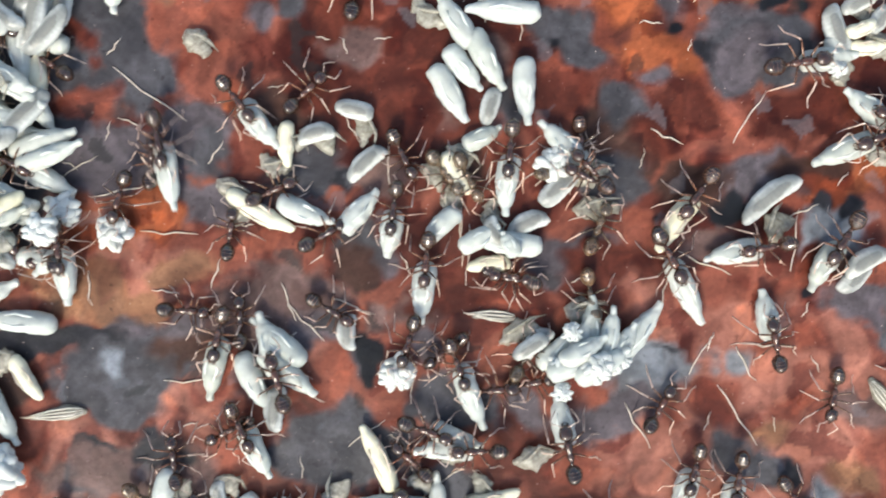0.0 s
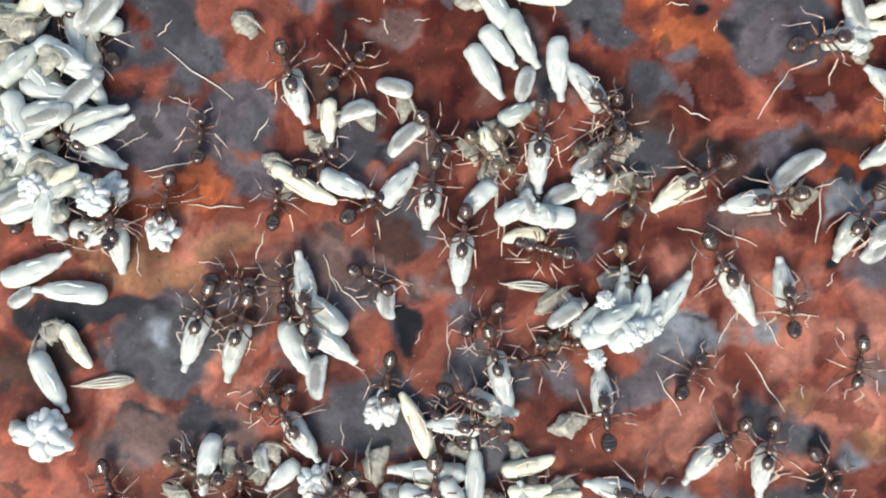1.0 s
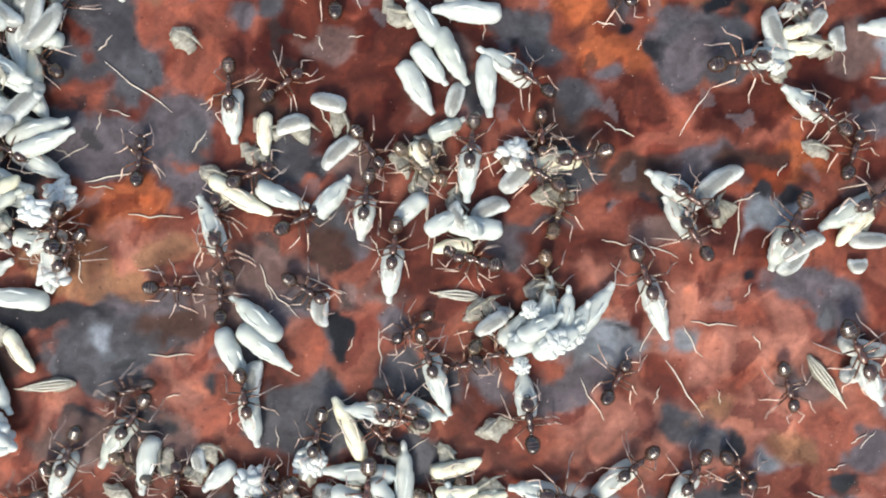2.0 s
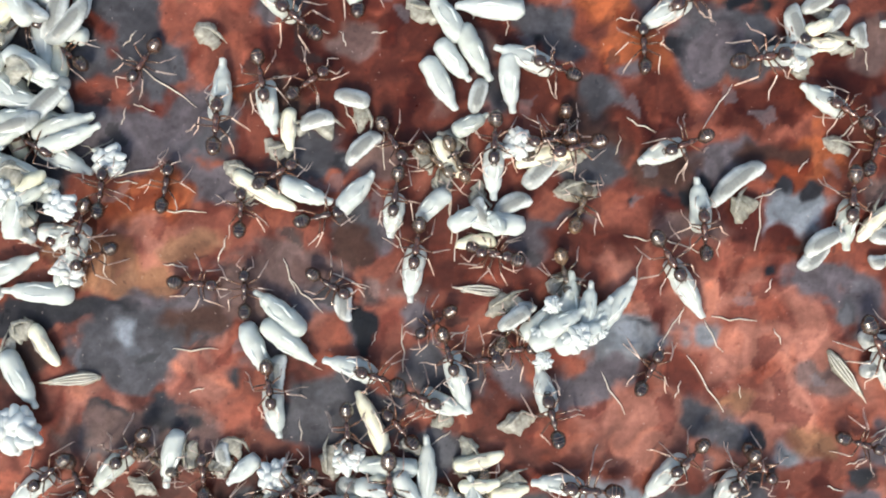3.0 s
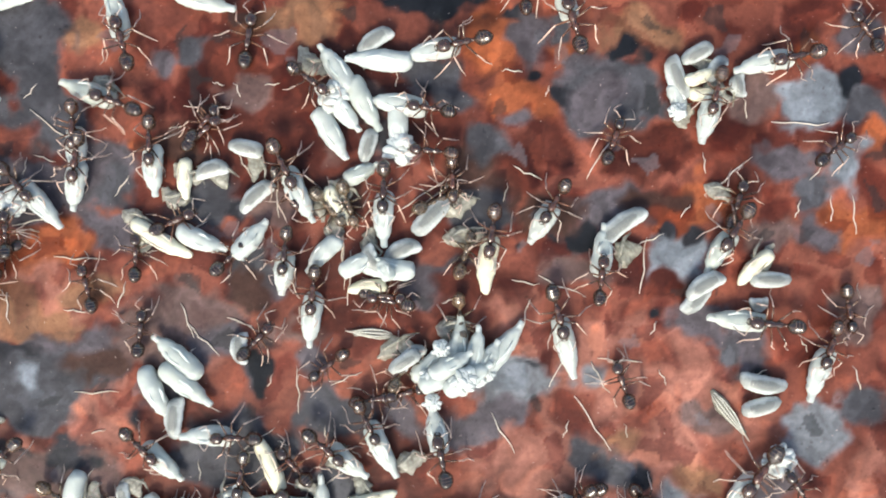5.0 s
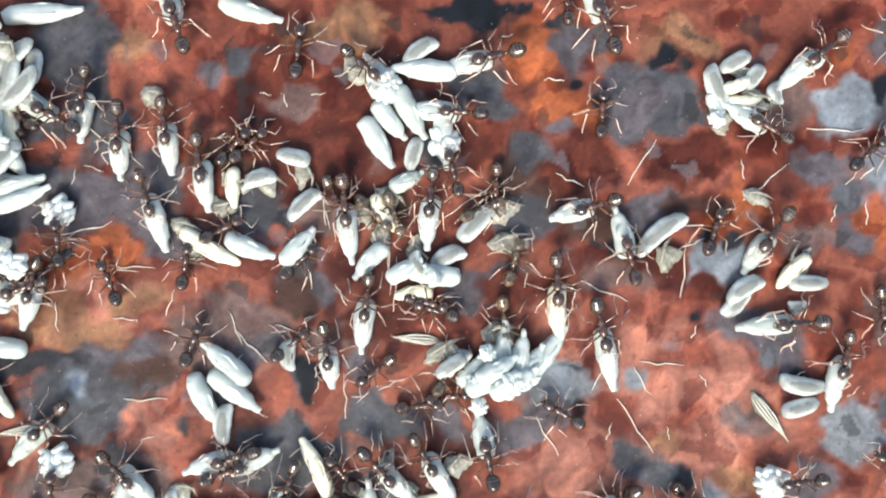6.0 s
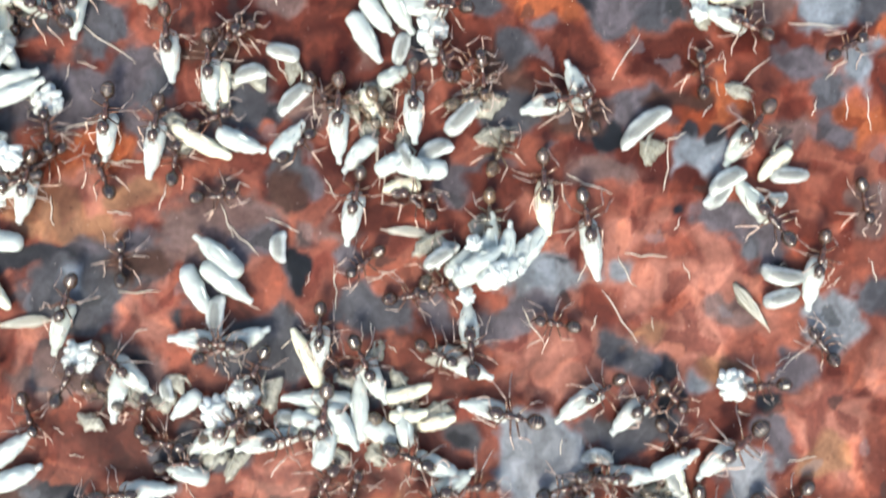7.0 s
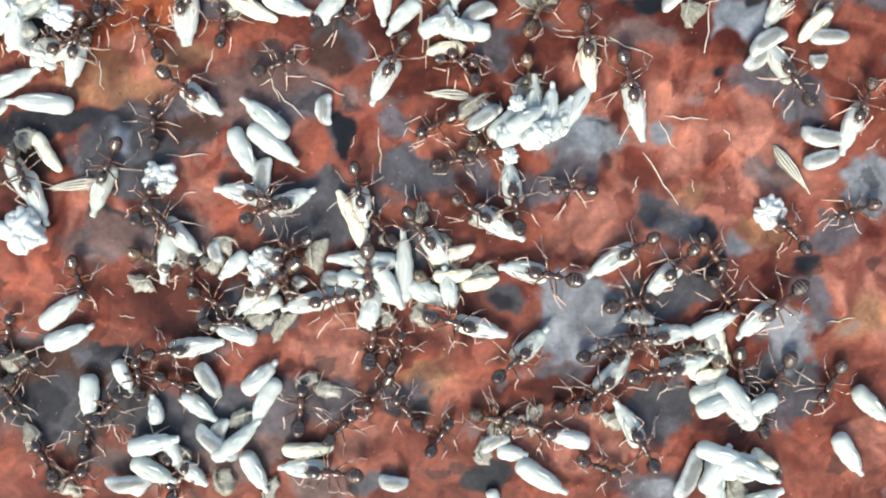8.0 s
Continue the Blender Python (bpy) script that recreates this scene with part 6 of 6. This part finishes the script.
    stride("a38", [(0, 0.57, 0.70, 135), (0.5, 0.56, 1.38, 120), (1, 0.12, 1.90, 128), (1.5, -0.05, 2.96, 138), (3, -0.12, 3.53, 159), (3.5, -0.21, 3.39, 162), (4, -0.39, 3.51, 130), (4.5, -0.40, 3.66, 157), (6, -1.09, 3.90, 176), (8, -1.09, 3.90, 176)])
    stride("a39", [(0, 0.35, 0.24, 154), (0.25, 0.27, -0.21, 194), (0.5, 0.20, -0.66, 235), (1, 0.22, -0.67, 237), (1.25, 0.35, -0.52, 186), (1.5, 0.48, -0.37, 135), (3, -0.29, 0.69, 186), (3.5, -0.34, 0.84, 168), (4, -0.38, 1.11, 115), (4.25, -0.37, 1.62, 156), (4.5, -0.36, 2.13, 197), (5.25, -0.66, 2.19, 151), (6, -0.95, 2.25, 104), (7, -0.87, 2.49, 108), (8, -0.87, 2.49, 108)])
    stride("a40", [(0, -2.14, -3.29, 168), (4.5, -2.14, -3.29, 168), (6, -2.14, -3.37, 162), (6.5, -2.28, -3.24, 150), (8, -2.05, -3.14, 131)])
    stride("a47", [(0, -3.37, -9.20, -179), (0.5, -3.59, -9.24, -173), (1, -4.41, -9.51, -182), (1.5, -4.40, -9.42, -187), (3, -6.41, -7.63, -198), (3.5, -6.60, -7.18, -203), (4, -6.69, -7.26, -193), (4.5, -6.98, -7.83, -189), (6, -9.68, -9.22, -164), (7.5, -9.96, -8.61, -195), (8, -9.99, -8.56, -194)])
    stride("a50", [(0, 4.17, -1.16, -125), (0.5, 3.92, -1.05, -129), (1, 3.41, -1.16, -148), (1.5, 2.57, -0.16, -167), (3, 0.62, 0.34, -165), (3.5, 0.69, 0.23, -165), (4, 1.19, -0.00, -145), (4.5, 1.65, -0.53, -114), (6, 3.11, -3.16, -88), (6.5, 3.15, -3.17, -86), (7, 3.17, -3.32, -87), (8, 3.22, -3.11, -85)])
    fidget("a61", -5.38, -12.41, -91, 39)
    stride("a62", [(0, -5.08, -13.91, 60), (7.5, -5.08, -13.91, 60), (8, -5.21, -13.58, 80)])
    fidget("a64", -7.59, -12.69, -171, 41)
    fidget("a65", -9.50, -12.31, -144, 42)
    fidget("a67", -1.42, -13.74, -22, 43)
    stride("a69", [(0, -0.71, -14.73, 30), (7, -0.71, -14.73, 30), (7.5, 0.54, -15.61, 7), (8, 0.68, -14.88, 42)])
    fidget("a70", 1.14, -11.77, 171, 45)
    fidget("a73", 6.13, -14.34, 3, 46)
    fidget("a74", 4.01, -16.17, 42, 47)
    fidget("a75", 6.68, -15.64, 4, 48)
    fidget("a76", 9.27, -16.56, -90, 49)
    fidget("a77", 10.51, -16.69, -127, 50)
    stride("a78", [(0, 12.56, -16.06, -132), (7.5, 12.56, -16.06, -132), (8, 12.55, -16.95, -123)])
    stride("a82", [(0, 18.84, -7.71, 154), (4.5, 18.84, -7.71, 154), (6.5, 14.35, -9.62, 149), (7, 13.71, -8.82, 127), (7.5, 13.49, -9.22, 162), (8, 13.27, -9.63, 197)])
    stride("a85", [(0, 3.81, -7.22, 62), (1.5, 3.81, -7.22, 62), (3, 4.35, -7.04, 64), (3.5, 3.15, -7.02, 108), (4, 4.24, -8.94, 152), (4.5, 5.32, -10.87, 196), (6, 4.72, -11.21, 206), (6.5, 6.66, -12.32, 258), (7, 8.60, -13.43, 309), (8, 9.03, -13.34, 306)])
    fidget("a86", -16.65, -12.34, -72, 54)
    stride("a87", [(0, -23.02, -15.08, 89), (1.5, -23.02, -15.08, 89), (6, -15.88, -9.68, 84), (6.5, -15.74, -10.16, 64), (7, -15.00, -9.82, 64), (7.5, -14.27, -8.77, 64), (8, -13.79, -8.26, 61)])
    fidget("a89", -16.63, -17.19, 81, 56)
    fidget("a90", -12.64, -16.23, -20, 57)
    fidget("a91", -12.87, -14.62, 2, 58)
    stride("a92", [(0, -7.68, -16.56, 63), (7.5, -7.68, -16.56, 63), (8, -8.17, -16.30, 83)])
    stride("a93", [(0, -3.25, -19.10, 39), (7.5, -3.25, -19.10, 39), (8, -2.35, -17.75, 56)])
    fidget("a94", -7.69, -19.55, 178, 61)
    fidget("a95", 1.70, -18.31, -18, 62)
    fidget("a96", 5.12, -18.32, 125, 63)
    stride("a97", [(0, 10.51, 2.10, 142), (1.5, 10.51, 2.10, 142), (3, 10.45, 2.12, 148), (3.5, 10.28, 2.17, 147), (4, 10.39, 2.15, 145), (4.17, 10.35, 2.68, 200), (4.33, 10.31, 3.21, 255), (4.5, 10.28, 3.74, 310), (5, 10.38, 3.67, 257), (5.5, 10.48, 3.60, 203), (6, 10.58, 3.53, 149), (6.5, 10.50, 3.29, 154), (8, 10.50, 3.29, 154)])
    stride("a103", [(0, -16.61, -1.57, 85), (1.5, -16.68, -1.84, 92), (3, -15.62, -0.56, 81), (3.5, -15.58, -0.24, 83), (6, -15.55, -0.26, 94), (6.5, -15.70, -0.18, 95), (7, -15.75, -0.06, 95), (8, -15.75, -0.06, 95)])
    stride("a104", [(0, -13.50, 1.17, 85), (1.5, -13.50, 1.17, 85), (3, -13.40, -0.37, 79), (3.5, -13.32, -0.33, 86), (4, -13.74, -1.19, 54), (4.5, -15.27, -1.37, 34), (8, -15.27, -1.37, 34)])
    stride("a105", [(0, -13.12, 0.53, -81), (0.5, -13.48, -4.74, -108), (1, -13.67, -6.07, -110), (1.5, -14.86, -9.07, -101), (3, -18.21, -11.79, -139), (6, -18.95, -6.58, -117), (7.5, -18.83, -8.06, -71), (8, -18.65, -8.09, -70)])
    stride("a106", [(0, -11.49, -5.94, -102), (0.5, -11.87, -5.22, -153), (1, -12.29, -6.46, -107), (1.5, -13.42, -8.40, -117), (3, -15.25, -10.96, -133), (3.5, -16.15, -11.55, -142), (6, -16.48, -8.09, -135), (7, -15.37, -7.76, -108), (8, -15.70, -7.80, -113)])
    stride("a109", [(0, -14.74, -1.33, -106), (0.5, -14.96, -1.89, -107), (1, -14.81, -2.27, -102), (1.5, -15.78, -3.27, -111), (3, -16.60, -3.82, -153), (3.5, -16.75, -3.43, -163), (6, -17.42, -2.81, -162), (8, -17.42, -2.81, -162)])
    stride("a110", [(0, -16.55, -3.01, -86), (1, -16.47, -2.95, -82), (1.5, -16.65, -2.96, -106), (8, -16.65, -2.96, -106)])
    stride("a114", [(0, 4.42, -10.48, -104), (0.5, 4.42, -10.48, -104), (1, 4.34, -10.38, -134), (1.5, 3.45, -11.07, -143), (3, 4.99, -11.18, -135), (3.5, 4.87, -11.27, -145), (6.5, 4.98, -11.24, -145), (8, 4.58, -11.09, -150)])
    stride("a115", [(0, 5.97, -10.78, -98), (0.5, 5.97, -10.78, -98), (1, 6.01, -10.77, -100), (1.5, 5.85, -11.48, -116), (3, 7.09, -11.73, -121), (3.5, 7.17, -11.95, -125), (7, 6.69, -11.75, -138), (8, 6.37, -11.89, -134)])
    stride("a120", [(0, -17.61, 0.22, -27), (4, -17.61, 0.22, -27), (4.5, -16.48, 0.49, -34), (6, -12.07, 0.26, -73), (6.5, -11.68, -0.08, -75), (7, -11.70, -0.94, -101), (8, -12.23, -1.03, -92)])
    stride("a123", [(0, 12.25, 1.13, 75), (4.5, 12.25, 1.13, 75), (6, 9.34, 0.03, 73), (6.5, 9.05, 0.34, 85), (7, 9.25, 1.95, 96), (8, 9.25, 1.95, 96)])
    fidget("a127", -6.57, 6.96, 85, 75)
    stride("a128", [(0, -7.10, 7.21, -56), (1.5, -7.10, 7.21, -56), (3, -8.08, 7.69, -63), (3.5, -8.12, 5.31, -15), (4, -8.16, 2.92, 32), (4.5, -7.69, 3.83, 50), (6, -8.56, 3.14, 47), (8, -8.56, 3.14, 47)])
    fidget("a131", 15.81, 7.13, 130, 77)
    fidget("a132", 15.57, 2.69, 36, 78)
    fidget("a133", -10.80, -1.19, 86, 79)
    fidget("a134", -12.28, -10.95, 86, 80)
    fidget("a135", -5.60, -17.02, -136, 81)
    fidget("a136", 5.21, -14.12, 51, 82)
    stride("a139", [(0, -13.05, -8.96, 94), (0.5, -13.05, -8.96, 94), (1, -14.16, -10.61, 145), (1.5, -15.26, -12.25, 196), (3, -24.96, -12.36, 188), (8, -24.96, -12.36, 188)])
    stride("a140", [(0, -11.70, -8.88, -153), (1.5, -11.70, -8.88, -153), (3, -22.81, -6.96, -184), (8, -22.81, -6.96, -184)])
    fidget("a144", -3.31, -0.44, -47, 85)
    fidget("a145", -2.75, -0.54, -68, 86)
    fidget("a146", 0.88, 0.50, -90, 87)
    fidget("a147", -4.21, -14.32, 67, 88)
    fidget("a148", -11.10, -12.87, -19, 89)
    fidget("a149", -14.62, -15.07, 102, 90)
    fidget("a150", -13.54, -20.09, -12, 91)
    fidget("a151", -6.28, -17.46, 51, 92)
    fidget("a152", -1.10, -3.45, -14, 93)
    fidget("a155", 4.29, -19.91, -19, 94)
    fidget("a156", 0.02, -17.67, -12, 95)
    fidget("a157", -17.54, -2.95, -31, 96)
    stride("a160", [(0, 4.19, 6.43, -86), (1.5, 4.19, 6.43, -86), (2, 4.00, 5.86, -26), (2.5, 3.81, 5.30, 34), (3, 3.62, 4.74, 94), (3.5, 2.85, 4.17, 99), (4, 3.20, 6.48, 99), (4.5, 3.45, 8.73, 95), (8, 3.45, 8.73, 95)])
    stride("a170", [(0, -9.22, 9.34, -86), (3, -9.22, 9.34, -86), (3.5, -6.64, 8.21, -82), (4, -5.66, 3.87, -81), (4.5, -4.28, 4.00, -35), (6, -3.72, 5.25, -41), (6.5, -4.15, 5.48, -44), (8, -4.15, 5.48, -44)])
    stride("a171", [(0, -17.16, 5.96, -124), (1.5, -17.16, 5.96, -124), (3, -14.65, 2.95, -124), (4, -15.55, 2.88, -129), (4.5, -18.27, 2.55, -154), (8, -18.27, 2.55, -154)])
    fidget("a172", -8.79, -11.19, 108, 100)
    fidget("a180", -18.63, 3.00, -31, 101)
    fidget("a181", -19.40, -1.42, 65, 102)
    fidget("a182", -17.59, 4.12, 146, 103)
    fidget("a183", -18.29, -2.51, -50, 104)
    stride("a200", [(0, -4.96, -15.14, 119), (4.5, -4.96, -15.14, 119), (5.25, -6.90, -12.27, 69), (6, -8.84, -9.40, 20), (7.5, -8.88, -8.95, 21), (8, -8.88, -8.95, 21)])
    stride("a201", [(0, -17.81, 4.74, -8), (4.5, -17.81, 4.74, -8), (5.25, -16.21, 4.40, -54), (6, -14.60, 4.07, -99), (8, -14.60, 4.07, -99)])
    stride("a210", [(0, -2.24, -16.61, 7), (6.5, -2.24, -16.61, 7), (7, 1.06, -14.65, 7), (7.5, 3.50, -13.76, 1), (8, 5.66, -12.84, 13)])
    stride("a184", [(0, -4.30, -6.26, -143), (7.5, -4.30, -6.26, -143), (8, -3.31, -6.20, -154)])
    fidget("b1", -19.63, -13.25, 75, 201)
    fidget("b2", -18.58, -15.09, 30, 202)
    fidget("b3", -19.55, -16.90, -60, 203)
    fidget("b4", -18.81, -18.29, 110, 204)
    fidget("b5", -15.47, -16.50, 40, 205)
    fidget("b6", -14.73, -18.12, 150, 206)
    fidget("b7", -10.53, -13.50, 5, 207)
    fidget("b9", -4.49, -16.67, 130, 209)
    fidget("b11", 0.05, -17.89, -20, 211)
    fidget("b12", -1.92, -11.47, 70, 212)
    fidget("b13", -2.39, -12.82, -35, 213)
    fidget("b14", 4.39, -14.74, 10, 214)
    fidget("b15", 8.59, -11.61, -50, 215)
    fidget("b16", 3.24, -16.78, 20, 216)
    fidget("b17", -17.03, -19.47, 20, 217)
    fidget("b18", -12.95, -19.30, 60, 218)
    fidget("b19", 9.86, -16.88, 100, 219)
    fidget("b20", 7.12, -15.01, 160, 220)
    fidget("b21", -9.13, -11.59, 40, 221)
    fidget("b22", -13.40, -11.31, -30, 222)
    fidget("c1", 1.63, -1.07, 70, 223)
    fidget("c2", 0.89, 0.51, 20, 224)
    fidget("c5", -7.88, 3.21, 40, 227)
    fidget("c6", -4.98, 0.08, -60, 228)
    fidget("c7", -8.96, -0.13, 25, 229)
    fidget("c9", -5.46, -9.24, 130, 231)
    fidget("c10", -1.43, -7.11, 10, 232)
    fidget("c11", 15.77, -4.37, -80, 233)


motions()
